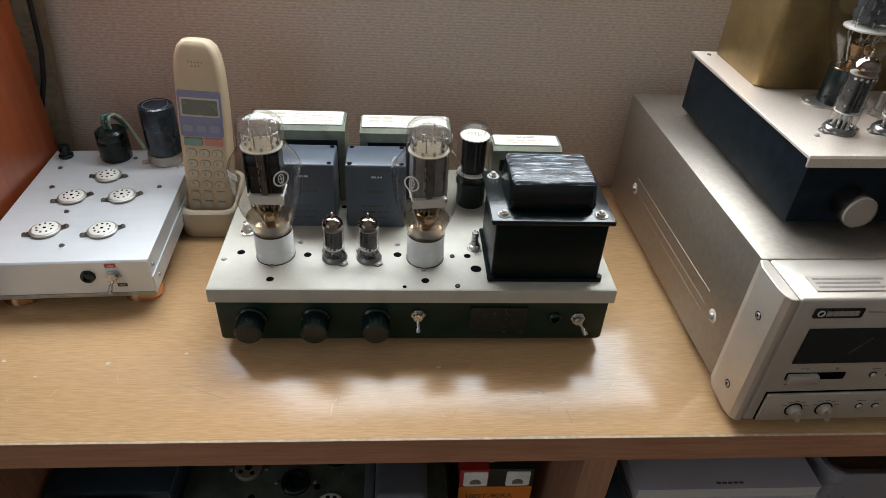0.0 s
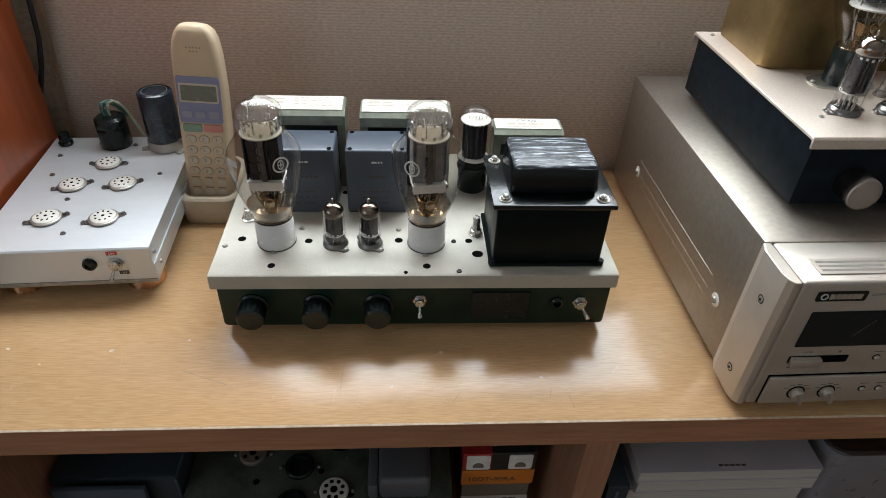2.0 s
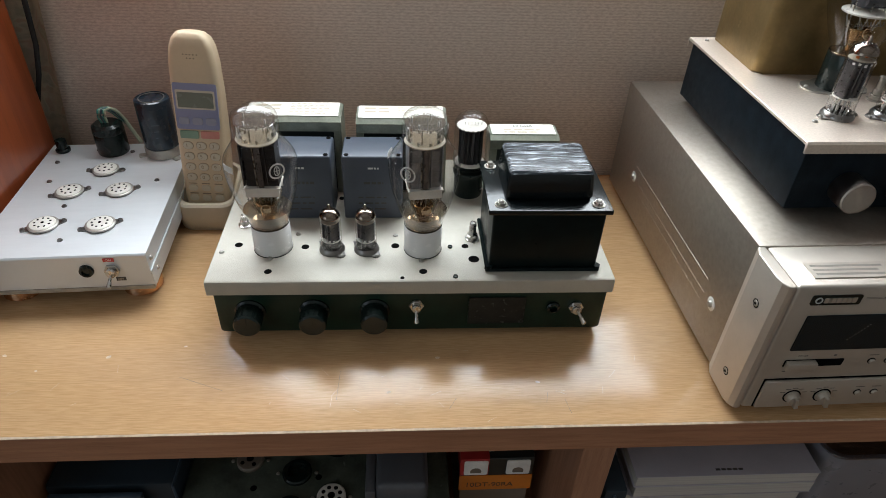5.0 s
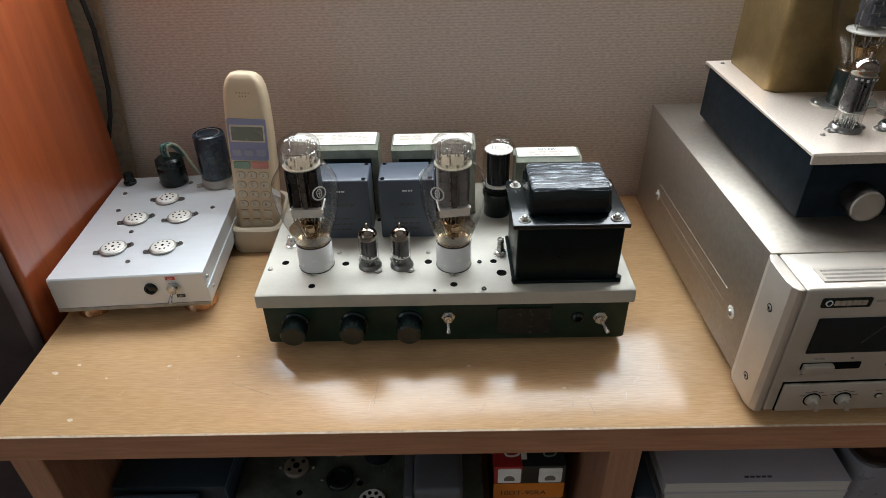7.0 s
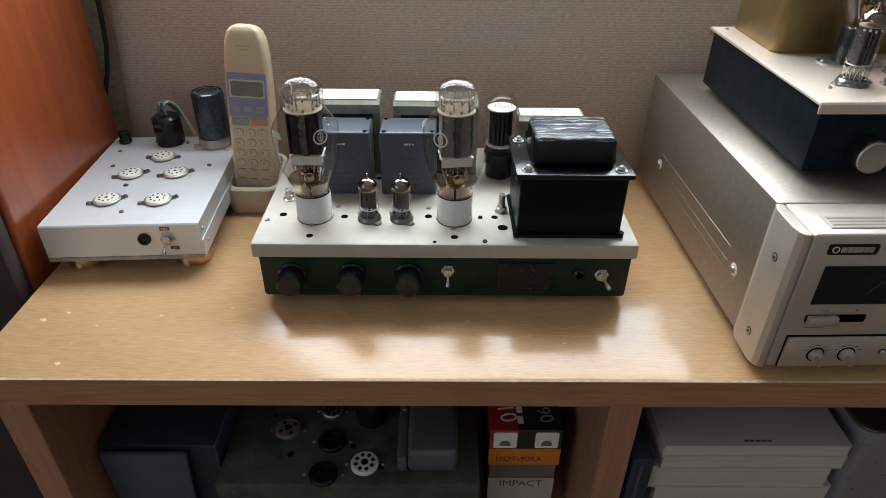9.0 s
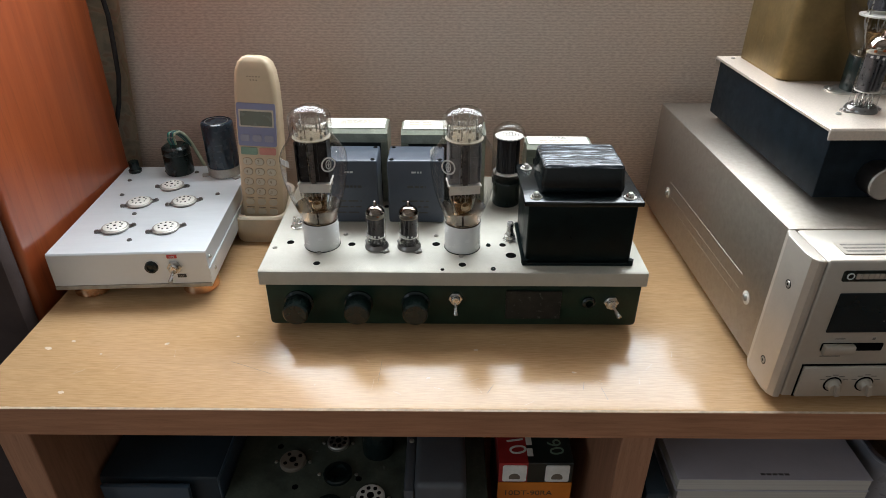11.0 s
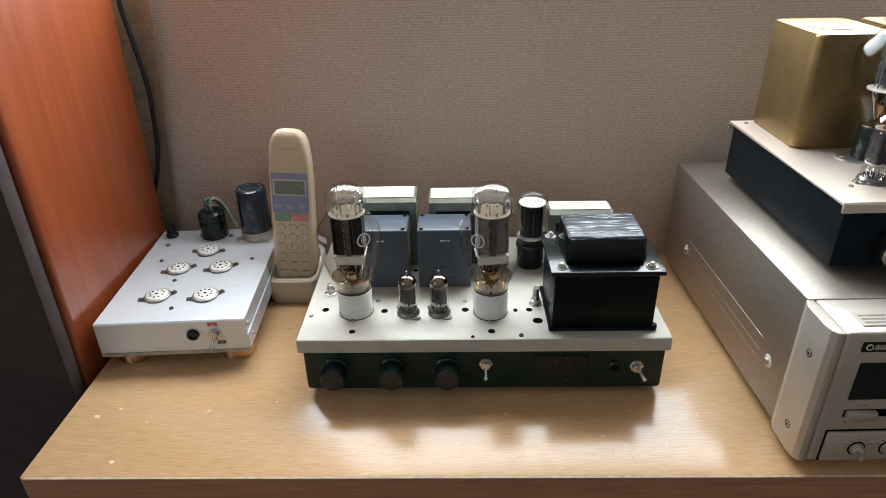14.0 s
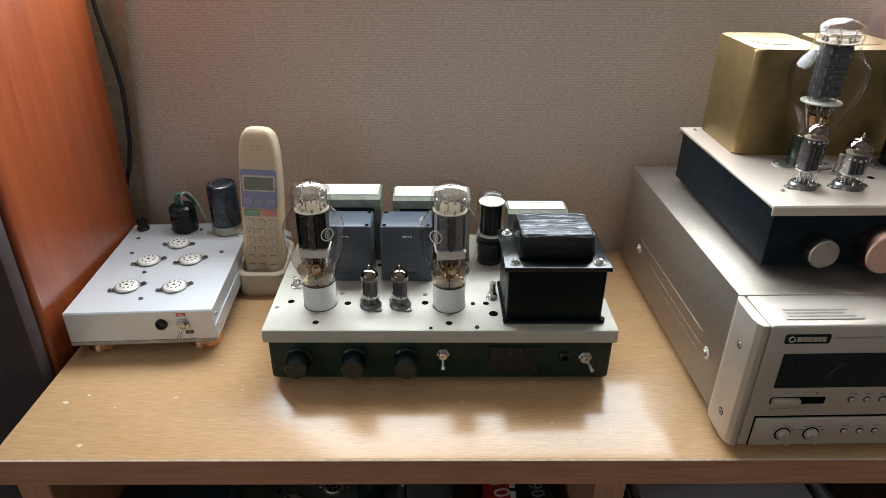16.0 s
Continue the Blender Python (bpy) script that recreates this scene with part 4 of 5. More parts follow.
np_ = part("nameplate", box(0.046, 0.094, 0.0010, 0.0025, 0.017, 0.046, 0.0003, 1), "rusty", ch, "worn dark metal nameplate")
bm = box(0.046, 0.094, 0.0006, 0.0012, 0.0452, 0.046)
box(0.046, 0.094, 0.0006, 0.0012, 0.017, 0.0176, bm=bm)
box(0.046, 0.0466, 0.0006, 0.0012, 0.017, 0.046, bm=bm)
box(0.0934, 0.094, 0.0006, 0.0012, 0.017, 0.046, bm=bm)
part("rim", bm, "rusty", np_)
jk = part("jack", lathe([(0.0032, 0), (0.0058, 0), (0.0058, 0.002), (0.0045, 0.0032), (0.0032, 0.0032)], 24), "bakelite", ch, "black phono jack")
jk.matrix_local = on_front(0.118, 0.0025, 0.034)
for x, y, r in ((-0.147, 0.049, 0.0030), (-0.091, 0.046, 0.0030), (-0.015, 0.047, 0.0032), (0.051, 0.028, 0.0042), (-0.117, 0.013, 0.0028), (0.008, 0.012, 0.0030), (-0.009, 0.004, 0.0016), (0.045, 0.046, 0.0028), (-0.0655, 0.122, 0.0025)):
    hole(ch, x, y, c, r)
for x, y in ((-0.159, 0.039), (-0.099, 0.064), (-0.015, 0.062), (0.034, 0.005), (0.032, 0.045), (-0.118, 0.030), (0.007, 0.026), (0.15, 0.10)):
    screw(ch, x, y, c, 0.0026, mat="bakelite" if 0.03 < x < 0.04 else "dullsteel")
st = part("shaft", lathe([(0, 0), (0.0062, 0), (0.0062, 0.001), (0.0048, 0.0012), (0.0048, 0.0045), (0.0036, 0.0048), (0.0034, 0.008), (0.0030, 0.0085), (0.0030, 0.017), (0.0026, 0.0176), (0, 0.0176)], 20), "steel", ch, "bare metal control shaft with its nut")
st.location = (0.052, 0.057, c)
st = part("shaft", lathe([(0, 0), (0.006, 0), (0.006, 0.001), (0.0045, 0.0015), (0.0045, 0.005), (0.003, 0.006), (0.003, 0.010), (0, 0.0105)], 20), "steel", ch, "bare metal control shaft with its nut")
st.location = (-0.147, 0.079, c)

power_triode("power_tube", "shouldered clear glass power tube on white ceramic base", pose(-0.1175, 0.0465, CT, 0, 0, 0), "power tubes on the cream chassis")
power_triode("power_tube", "shouldered clear glass power tube on white ceramic base", pose(0.0085, 0.0440, CT, 0, 0, 8), "power tubes on the cream chassis", emblem_at=-0.62, anode="litplate")
mt = mini_tube("miniature_tube", 0.0088, 0.042, "small silver-topped miniature tube in a metal socket", pose(-0.068, 0.0425, CT, 0, 0, -48), "miniature tubes on the cream chassis")
copy_thing(mt, pose(-0.039, 0.0425, CT, 0, 0, -48))

# rectifier tube
rt = thing("rectifier_tube", "straight clear glass rectifier tube on black base", "vacuum tube", pose(0.0545, 0.134, CT))
part("base", lathe([(0, 0), (0.0132, 0), (0.0136, 0.001), (0.0136, 0.021), (0.0150, 0.023), (0.0150, 0.0255), (0.0135, 0.0265), (0, 0.0265)], 36), "bakelite", rt, "black bakelite base")
g = [(0.0128, 0.0255), (0.0150, 0.031), (0.0156, 0.036), (0.0156, 0.072)]
for k in range(1, 9):
    a = radians(90 * k / 8)
    g.append((0.0156 * math.cos(a) if k < 8 else 0, 0.072 + 0.0125 * math.sin(a)))
part("glass", lathe(g, 44), "glass", rt, "clear straight glass envelope")
part("mica", prism([(r * math.cos(a), r * math.sin(a)) for a, r in [(2 * math.pi * k / 40, 0.0142 if k % 2 else 0.0128) for k in range(40)]], 0.0705, 0.0713), "mica", rt, "white toothed mica")
part("mica", cyl(0.0142, 0.0335, 0.0343, 28), "mica", rt)
bm = bmesh.new()
prism([(r * math.cos(a), r * 0.8 * math.sin(a)) for a, r in [(2 * math.pi * k / 32, 0.0112 if k % 2 else 0.0098) for k in range(32)]], 0.0345, 0.068, bm=bm)
part("anode", bm, "plate", rt, "blackened corrugated anode")
bm = bmesh.new()
for x in (-0.006, 0.0, 0.006):
    wire([(x, 0, 0.068), (x, 0, 0.0745), (x + 0.003, 0, 0.0745), (x + 0.003, 0, 0.070)], 0.0004, 5, bm)
part("support_wire", bm, "steel", rt)


def cased_choke(name, x0, x1, y0, y1, h, label, text=None, rows=4, seed=1):
    """Transformer in a folded tin case, its top cap mitred over a dark winding space, with a paper label."""
    w, d = x1 - x0, y1 - y0
    t = thing(name, label, "transformer", pose((x0 + x1) / 2, (y0 + y1) / 2, CT), "cased transformers at the chassis back")
    part("core", box(-w / 2 + 0.003, w / 2 - 0.003, -d / 2 + 0.003, d / 2 - 0.003, 0.0, h - 0.004, 0.001, 1), "darkgreen", t, "blackish green core")
    cap = [(-d / 2, h - 0.013), (-d / 2, h - 0.004), (-d / 2 + 0.005, h), (d / 2 - 0.005, h), (d / 2, h - 0.004), (d / 2, h - 0.013), (d / 2 - 0.0015, h - 0.013), (d / 2 - 0.006, h - 0.005), (-d / 2 + 0.006, h - 0.005), (-d / 2 + 0.0015, h - 0.013)]
    part("cap", prism(cap, -w / 2, w / 2, "x", 0.0006, 1), "greentin", t, "tarnished tin cap with mitred lips")
    for sx in (-1, 1):
        bm = prism([(-d / 2, 0), (d / 2, 0), (d / 2, h - 0.004), (d / 2 - 0.004, h - 0.001), (-d / 2 + 0.004, h - 0.001), (-d / 2, h - 0.004)], sx * w / 2 - 0.0008, sx * w / 2 + 0.0008, "x")
        box(sx * w / 2 - (0.006 if sx > 0 else -0.0008), sx * w / 2 + (0.0008 if sx > 0 else 0.006) - (0.0016 if sx > 0 else 0.0), -d / 2 - 0.0004, -d / 2 + 0.0008, 0, h - 0.012, bm=bm)
        part("side_plate", bm, "greentin", t, "folded tin side plate")
    lb = part("label", prism(rounded(-w / 2 + 0.001, w / 2 - 0.002, -d / 2 + 0.0045, d / 2 - 0.0045, 0.001, 2), h, h + 0.0003), "paper", t, "yellowed printed paper label")
    if text:
        lettering("label_print", text, 0.0055, pose(0, d * 0.20, h + 0.0004), "ink", lb, "printed type code")
        part("label_print", bars(2, -w * 0.30, w * 0.32, -d * 0.30, d * 0.06, h + 0.0003, 0.0001, 0.4, seed), "ochreink", lb)
    else:
        part("label_print", bars(rows + 3, -w * 0.05, w * 0.42, -d * 0.30, d * 0.34, h + 0.0003, 0.0001, 0.55, seed), "ochreink", lb)
        part("label_print", bars(2, -w * 0.42, -w * 0.12, -d * 0.10, d * 0.30, h + 0.0003, 0.0001, 0.5, seed + 9), "ochreink", lb)
    part("base_flange", box(-w / 2 - 0.002, w / 2 + 0.002, -d / 2 + 0.002, d / 2 - 0.002, 0, 0.0015), "greentin", t)
    return t


cased_choke("output_transformer", -0.148, -0.064, 0.134, 0.171, 0.0765, "tin-cased output transformer with yellowed paper label", seed=3)
cased_choke("output_transformer", -0.049, 0.031, 0.131, 0.165, 0.0765, "tin-cased output transformer with faded paper label", rows=3, seed=8)
cased_choke("choke", 0.072, 0.134, 0.125, 0.154, 0.0645, "small tin-cased choke with printed paper label", "CH-620", seed=5)


def block_capacitor(x0, x1, label, seed):
    t = thing("block_capacitor", label, "capacitor", pose((x0 + x1) / 2, 0.107, CT), "block capacitors on the cream chassis")
    w = (x1 - x0) / 2
    part("case", box(-w, w, -0.019, 0.019, 0, 0.0635, 0.0022, 3), "bluegrey", t, "blue-grey enamelled case")
    for sx in (-1, 1):
        for y in (-0.0155, 0.0145):
            o = part("screw_hole", cyl(0.0021, 0, 0.0004, 16), "dark", t, "dark recessed screw hole")
            o.location = (sx * (w - 0.0042), y, 0.0634)
    part("print", bars(1, -w * 0.3, w * 0.45, 0.036, 0.0395, 0.0191, 0.0001, 0.3, seed, m=FRONT), "ink", t)
    part("print", bars(1, -w * 0.15, w * 0.22, 0.051, 0.0535, 0.0191, 0.0001, 0.3, seed + 2, m=FRONT), "paleink", t)
    part("print", bars(3, -w * 0.5, w * 0.5, 0.008, 0.026, 0.0191, 0.0001, 0.75, seed + 1, m=FRONT), "ink", t)
    return t


block_capacitor(-0.122, -0.0695, "blue-grey enamelled block capacitor behind a power tube", 4)
block_capacitor(-0.0605, -0.008, "blue-grey enamelled block capacitor with faint print", 6)

# power transformer
pt = thing("power_transformer", "large black enamelled power transformer with screwed bell cover", "transformer", pose(0.1055, 0.047, CT))
part("lower_bell", box(-0.044, 0.0455, -0.034, 0.036, 0.002, 0.058, 0.0025, 3), "black", pt, "black enamelled lower cover")
part("bottom_flange", box(-0.0465, 0.048, -0.0365, 0.038, 0, 0.003, 0.0008, 1), "black", pt)
part("top_flange", box(-0.0485, 0.048, -0.0395, 0.038, 0.058, 0.0625, 0.0009, 2), "blackgloss", pt, "black top flange")
bm = box(-0.035, 0.035, -0.026, 0.028, 0.0625, 0.0875, 0.0)
top = [v for v in bm.verts if v.co.z > 0.08]
for v in top:
    v.co.x *= 0.94
    v.co.y = (v.co.y - 0.001) * 0.93 + 0.001
bmesh.ops.bevel(bm, geom=bm.edges[:], offset=0.0042, segments=4, profile=0.5, affect="EDGES")
bell = part("bell_cover", bm, "blackgloss", pt, "black bell cover with pale scratches and window gleam painted along its top")
bell.data.materials.append(M["gleamstreak"])
# upward faces take the streaks, which paint in the window's gleam on brush marks
for f in bell.data.polygons:
    if f.normal.z > 0.42:
        f.material_index = 1
for x, y in ((-0.0385, -0.031), (0.0378, -0.031), (-0.0405, 0.0275), (0.041, 0.0275)):
    washer_screw(pt, x, y, 0.0625)
for x, y in ((-0.044, -0.034), (0.0455, -0.034)):
    o = part("nut", prism(circle(0.0032, 6), 0, 0.004), "black", pt)
    o.location = (x, y, 0.0015)

# ---------------------------------------------------------------- silver power supply box
PSU = pose(-0.3065, 0.1505, T, 0, 0, 3.2)
psu = thing("power_supply_box", "silver aluminium tube test box standing on gilt feet", "amplifier", PSU)
hw_, hd_ = 0.0725, 0.1015
part("lid", prism([(-hd_, 0.0530 - 0.034), (-hd_, 0.0515), (-hd_ + 0.0012, 0.053), (hd_ - 0.0012, 0.053), (hd_, 0.0515), (hd_, 0.019), (hd_ - 0.0015, 0.019), (hd_ - 0.0015, 0.0515), (-hd_ + 0.0015, 0.0515), (-hd_ + 0.0015, 0.019)], -hw_, hw_, "x", 0.0003, 1), "alu", psu, "brushed silver aluminium lid")
part("side_cheek", box(hw_ - 0.003, hw_ - 0.0008, -hd_ + 0.0015, hd_ - 0.0015, 0.0165, 0.0515), "alu", psu)
part("side_cheek", box(-hw_ + 0.0008, -hw_ + 0.003, -hd_ + 0.0015, hd_ - 0.0015, 0.0165, 0.0515), "alu", psu)
part("side_flange", box(hw_ - 0.0008, hw_ + 0.0006, -hd_ + 0.001, hd_ - 0.001, 0.0165, 0.034, 0.0003, 1), "alu", psu, "lower side flange")
part("bottom_plate", box(-hw_, hw_, -hd_ - 0.0006, hd_, 0.0145, 0.0185, 0.0004, 1), "dullsteel", psu)
for x, y in ((-0.050, -0.079), (0.054, -0.079), (-0.050, 0.083), (0.054, 0.083)):
    part("foot", lathe([(0, 0), (0.0150, 0), (0.0172, 0.002), (0.0172, 0.010), (0.016, 0.0145), (0, 0.0145)], 36, m=pose(x, y, 0)), "gold", psu, "gilt turned foot")
for y, z in ((-0.094, 0.0435), (-0.086, 0.026)):
    screw(psu, hw_ + 0.0002, y, z, 0.0026, Matrix.Rotation(radians(90), 4, "Y"))
jk = part("jack", lathe([(0, 0.0015), (0.0032, 0.0015), (0.0036, 0.003), (0.0056, 0.0026), (0.0062, 0.0)], 24), "bakelite", psu, "black jack socket")
jk.matrix_local = on_front(0.0205, -hd_, 0.0375)
toggle(psu, 0.0415, -hd_, 0.0370, (-0.001, -0.011, -0.008), 0.0068)
tg = part("tag", box(0.0365, 0.0455, -hd_ - 0.0006, -hd_, 0.0465, 0.0500), "redtag", psu, "small red ON tag")
lettering("print", "ON", 0.0032, on_front(0.041, -hd_ - 0.0007, 0.0482), "whitetag", tg)
tg = part("tag", box(0.0425, 0.0505, -hd_ - 0.0006, -hd_, 0.0255, 0.0290), "ink", psu, "small black OFF tag")
lettering("print", "OFF", 0.0028, on_front(0.0465, -hd_ - 0.0007, 0.0272), "ochreink", tg)
INV = PSU.inverted()


def on_psu(x, y):
    v = INV @ Vector((x, y, T + 0.053))
    return v.x, v.y


for x, y in ((-0.307, 0.073), (-0.325, 0.127), (-0.357, 0.171), (-0.365, 0.209), (-0.2545, 0.1745), (-0.333, 0.236), (-0.297, 0.233)):
    screw(psu, *on_psu(x, y), 0.053, 0.0028, mat="leversteel")


def tube_socket(x, y, turn):
    s = thing("tube_socket", "ivory nine-pin tube socket with a steel saddle", "tube socket", pose(x, y, T + 0.053, 0, 0, turn), "sockets on the silver box")
    fl = part("saddle", prism([((0.0190 if abs(math.cos(a)) > 0.955 else 0.0122) * math.cos(a), 0.0122 * math.sin(a)) for a in [2 * math.pi * k / 40 for k in range(40)]], 0, 0.0012, bev=0.0003, seg=1), "leversteel", s, "dark steel saddle")
    part("body", lathe([(0, 0.0040), (0.0098, 0.0040), (0.0108, 0.0034), (0.0112, 0.0012)], 32), "socketgrey", s, "ivory moulded socket face")
    part("rim", lathe([(0.0110, 0.0012), (0.0128, 0.0012), (0.0128, 0.0026), (0.0116, 0.0032), (0.0110, 0.0032)], 32), "dullsteel", s)
    for k in range(9):
        a = 2 * math.pi * k / 9
        part("pin_hole", cyl(0.0010, 0.0040, 0.0043, 10, m=pose(0.0066 * math.cos(a), 0.0070 * math.sin(a), 0)), "dark", s)
    part("pin_hole", cyl(0.0014, 0.0040, 0.0043, 14), "dark", s)
    for sx in (-1, 1):
        screw(s, sx * 0.0166, 0, 0.0012, 0.0026, mat="leversteel")
    return s


for x, y, a in ((-0.330, 0.095, 26), (-0.2805, 0.0955, 26), (-0.3295, 0.151, 26), (-0.2835, 0.154, 24), (-0.3105, 0.193, 2)):
    tube_socket(x, y, a)

oct_ = thing("plug", "black octal plug with bundled coloured wires", "plug", pose(-0.3165, 0.235, T + 0.053))
part("shell", lathe([(0, 0), (0.0150, 0), (0.0156, 0.001), (0.0156, 0.021), (0.0150, 0.023), (0.0158, 0.0245), (0.0152, 0.031), (0.012, 0.0335), (0.0055, 0.0338), (0, 0.0335)], 36), "bakelite", oct_, "black moulded plug shell")
for k, (mat, dx, col) in enumerate((("keygreen", -0.003, "green"), ("teal", -0.0045, "teal"), ("bluebox", -0.0015, "blue"), ("teal", 0.001, "teal"), ("mint", 0.0025, "pale green"))):
    pts = [(dx * 0.6, -0.001 * (k % 2), 0.031), (dx - 0.001, -0.002, 0.041), (dx, 0.000, 0.047), (dx + 0.004, 0.004, 0.048), (dx + 0.009, 0.010, 0.040), (0.016, 0.016, 0.022), (0.020, 0.020, 0.002)]
    sm = []
    for a, b in zip(pts, pts[1:]):
        sm += [tuple(Vector(a).lerp(Vector(b), f)) for f in (0, 0.5)]
    part("wire", wire(sm + [pts[-1]], 0.0013, 8), mat, oct_, col + " insulated wire")
part("sleeve", wire([(0.003, 0.004, 0.048), (0.008, 0.010, 0.043), (0.013, 0.014, 0.031), (0.018, 0.018, 0.012), (0.021, 0.021, 0.0)], 0.0020, 10), "mint", oct_, "pale green sleeving round the wires")

cp = thing("filter_capacitor", "tall dark blue electrolytic capacitor in a metal clamp", "capacitor", pose(-0.263, 0.232, T + 0.053))
part("can", lathe([(0, 0), (0.0170, 0), (0.0174, 0.001), (0.0174, 0.060), (0.0168, 0.0625), (0.0150, 0.0635), (0.0145, 0.0625), (0, 0.0622)], 40), "capsleeve", cp, "dark blue sleeved can")
part("vent_disc", lathe([(0.0118, 0.0624), (0.0128, 0.0624), (0.0128, 0.0632), (0.0118, 0.0632)], 32), "dullsteel", cp)
part("clamp", lathe([(0.0176, 0.001), (0.0186, 0.001), (0.0186, 0.011), (0.0176, 0.011)], 40), "dullsteel", cp, "dull metal clamp ring")
for a in (200, 320, 80):
    part("clamp_foot", box(0.0176, 0.0255, -0.004, 0.004, 0, 0.0014, 0.0004, 1, m=pose(0, 0, 0, 0, 0, a)), "dullsteel", cp)
for k in range(3):
    e = part("print", box(-0.004 + 0.001 * k, 0.004 - 0.002 * k, -0.0006, 0.0006, 0, 0.0001), "bluebox", cp)
    e.matrix_local = pose(0.0040, -0.0171, 0.040 - 0.007 * k, 90, 0, 13)

fu = thing("fuse_holder", "small black screw-cap fuse holder", "fuse holder", pose(-0.3685, 0.2335, T + 0.053))
part("collar", cyl(0.0072, 0, 0.004, 24, 0.0008), "bakelite", fu)
part("cap", prism([(r * math.cos(a), r * math.sin(a)) for a, r in [(2 * math.pi * k / 24, 0.0055 if k % 2 else 0.0050) for k in range(24)]], 0.004, 0.0135, bev=0.0006, seg=1), "bakelite", fu)

# ---------------------------------------------------------------- cordless telephone
PHX, PHY = -0.2100, 0.196
cr = thing("phone_cradle", "ivory plastic charging cradle of a cordless telephone", "phone cradle", pose(PHX, PHY, T))
bm = bmesh.new()
rings = []
for z, w, y0, y1, r in ((0.0, 0.027, -0.033, 0.034, 0.012), (0.002, 0.0285, -0.0345, 0.035, 0.013), (0.016, 0.0305, -0.036, 0.036, 0.014), (0.0285, 0.0300, -0.0345, 0.036, 0.014), (0.0305, 0.0285, -0.0325, 0.034, 0.013), (0.0300, 0.0255, -0.0275, 0.030, 0.011), (0.012, 0.0235, -0.0255, 0.026, 0.010)):
    back = 0.012 if z > 0.02 else 0.0
    rings.append([bm.verts.new((x, y, z + back * max(0, (y - y0) / (y1 - y0)) * (z / 0.03))) for x, y in rounded(-w, w, y0, y1, r, 6)])
for a, b in zip(rings, rings[1:]):
    for i in range(len(a)):
        bm.faces.new((a[i], a[(i + 1) % len(a)], b[(i + 1) % len(a)], b[i]))
bm.faces.new(rings[0][::-1])
bm.faces.new(rings[-1])
part("shell", bm, "beige_base", cr, "ivory plastic shell")

PH = pose(PHX + 0.0005, PHY - 0.016, T + 0.0125, -6.5, 3.0, 0)
ph = thing("cordless_phone", "aged ivory cordless telephone handset standing in its cradle", "telephone", PH)
bm = bmesh.new()
rings = []
L = 0.185
for f, w, yf, yb in ((0.0, 0.0185, -0.003, 0.014), (0.01, 0.0205, -0.006, 0.018), (0.10, 0.0222, -0.0075, 0.020), (0.30, 0.0228, -0.0080, 0.020), (0.52, 0.0232, -0.0080, 0.018), (0.68, 0.0230, -0.0085, 0.016), (0.84, 0.0215, -0.0110, 0.014), (0.92, 0.0195, -0.0120, 0.012), (0.965, 0.0165, -0.0115, 0.010), (0.99, 0.0125, -0.0100, 0.006), (1.0, 0.0075, -0.0070, 0.001)):
    rings.append([bm.verts.new((x, y, f * L)) for x, y in rounded(-w, w, yf, yb, min(0.0055, (yb - yf) * 0.42), 5)])
for a, b in zip(rings, rings[1:]):
    for i in range(len(a)):
        bm.faces.new((a[i], a[(i + 1) % len(a)], b[(i + 1) % len(a)], b[i]))
bm.faces.new(rings[0][::-1])
bm.faces.new(rings[-1])
part("body", bm, "beige", ph, "yellowed ivory plastic body", 50)


def plate_on(z0, z1, x0, x1, y, th=0.0008, r=0.002):
    return prism(rounded(x0, x1, z0, z1, r, 3), 0, th, bev=0.0002, seg=1, m=on_front(0, y, 0))


pn = part("panel", plate_on(0.0935, 0.1385, -0.0200, 0.0200, -0.0078, 0.0024), "lilac", ph, "lilac panel round the screen")
part("bezel", plate_on(0.1135, 0.1320, -0.0180, 0.0180, -0.0100, 0.0004, 0.001), "keygrey", pn)
part("screen", plate_on(0.1152, 0.1300, -0.0164, 0.0164, -0.0103, 0.0004, 0.001), "lcd", pn, "grey-green LCD screen")
for x in (-0.0125, 0.0, 0.0125):
    part("soft_key", plate_on(0.0985, 0.1055, x - 0.0048, x + 0.0048, -0.0099, 0.0012, 0.002), "softkey", pn)
part("talk_key", plate_on(0.0835, 0.0915, -0.0185, -0.0010, -0.0080, 0.0012, 0.0015), "keygreen", ph, "sage green talk key")
part("off_key", plate_on(0.0840, 0.0915, 0.0010, 0.0185, -0.0080, 0.0012, 0.0015), "keyred", ph, "salmon red off key")
digits = "123456789*0#"
for k in range(12):
    x, z = (-0.0125, 0.0, 0.0125)[k % 3], 0.0760 - 0.0112 * (k // 3)
    key = part("key", plate_on(z - 0.0036, z + 0.0036, x - 0.0046, x + 0.0046, -0.0078, 0.0013, 0.0034), "keygrey", ph)
    # brown plate round each key paints in the shade of its gap
    part("key_shade", plate_on(z - 0.0042, z + 0.0042, x - 0.0052, x + 0.0052, -0.0078, 0.0004, 0.0040), "keygap", key)
    lettering("digit", digits[k], 0.0052, on_front(x - 0.001, -0.0092, z), "brownink", key)
for k in range(6):
    x, z = (-0.0125, 0.0, 0.0125)[k % 3], 0.0305 - 0.0110 * (k // 3)
    part("key", plate_on(z - 0.0034, z + 0.0034, x - 0.0044, x + 0.0044, -0.0076, 0.0013, 0.0032), "keygrey", ph)
    part("print", box(x - 0.004, x + 0.004, -0.0080, -0.0074, z + 0.0042, z + 0.0050), "brownink", ph)
for i in range(5):
    for j in range(3):
        if (i, j) not in ((0, 0), (4, 0)):
            o = part("earpiece_hole", cyl(0.0007, 0, 0.0004, 10), "brownink", ph)
            o.matrix_local = on_front(-0.0060 + 0.0030 * i, -0.0114, 0.1620 + 0.0034 * j)
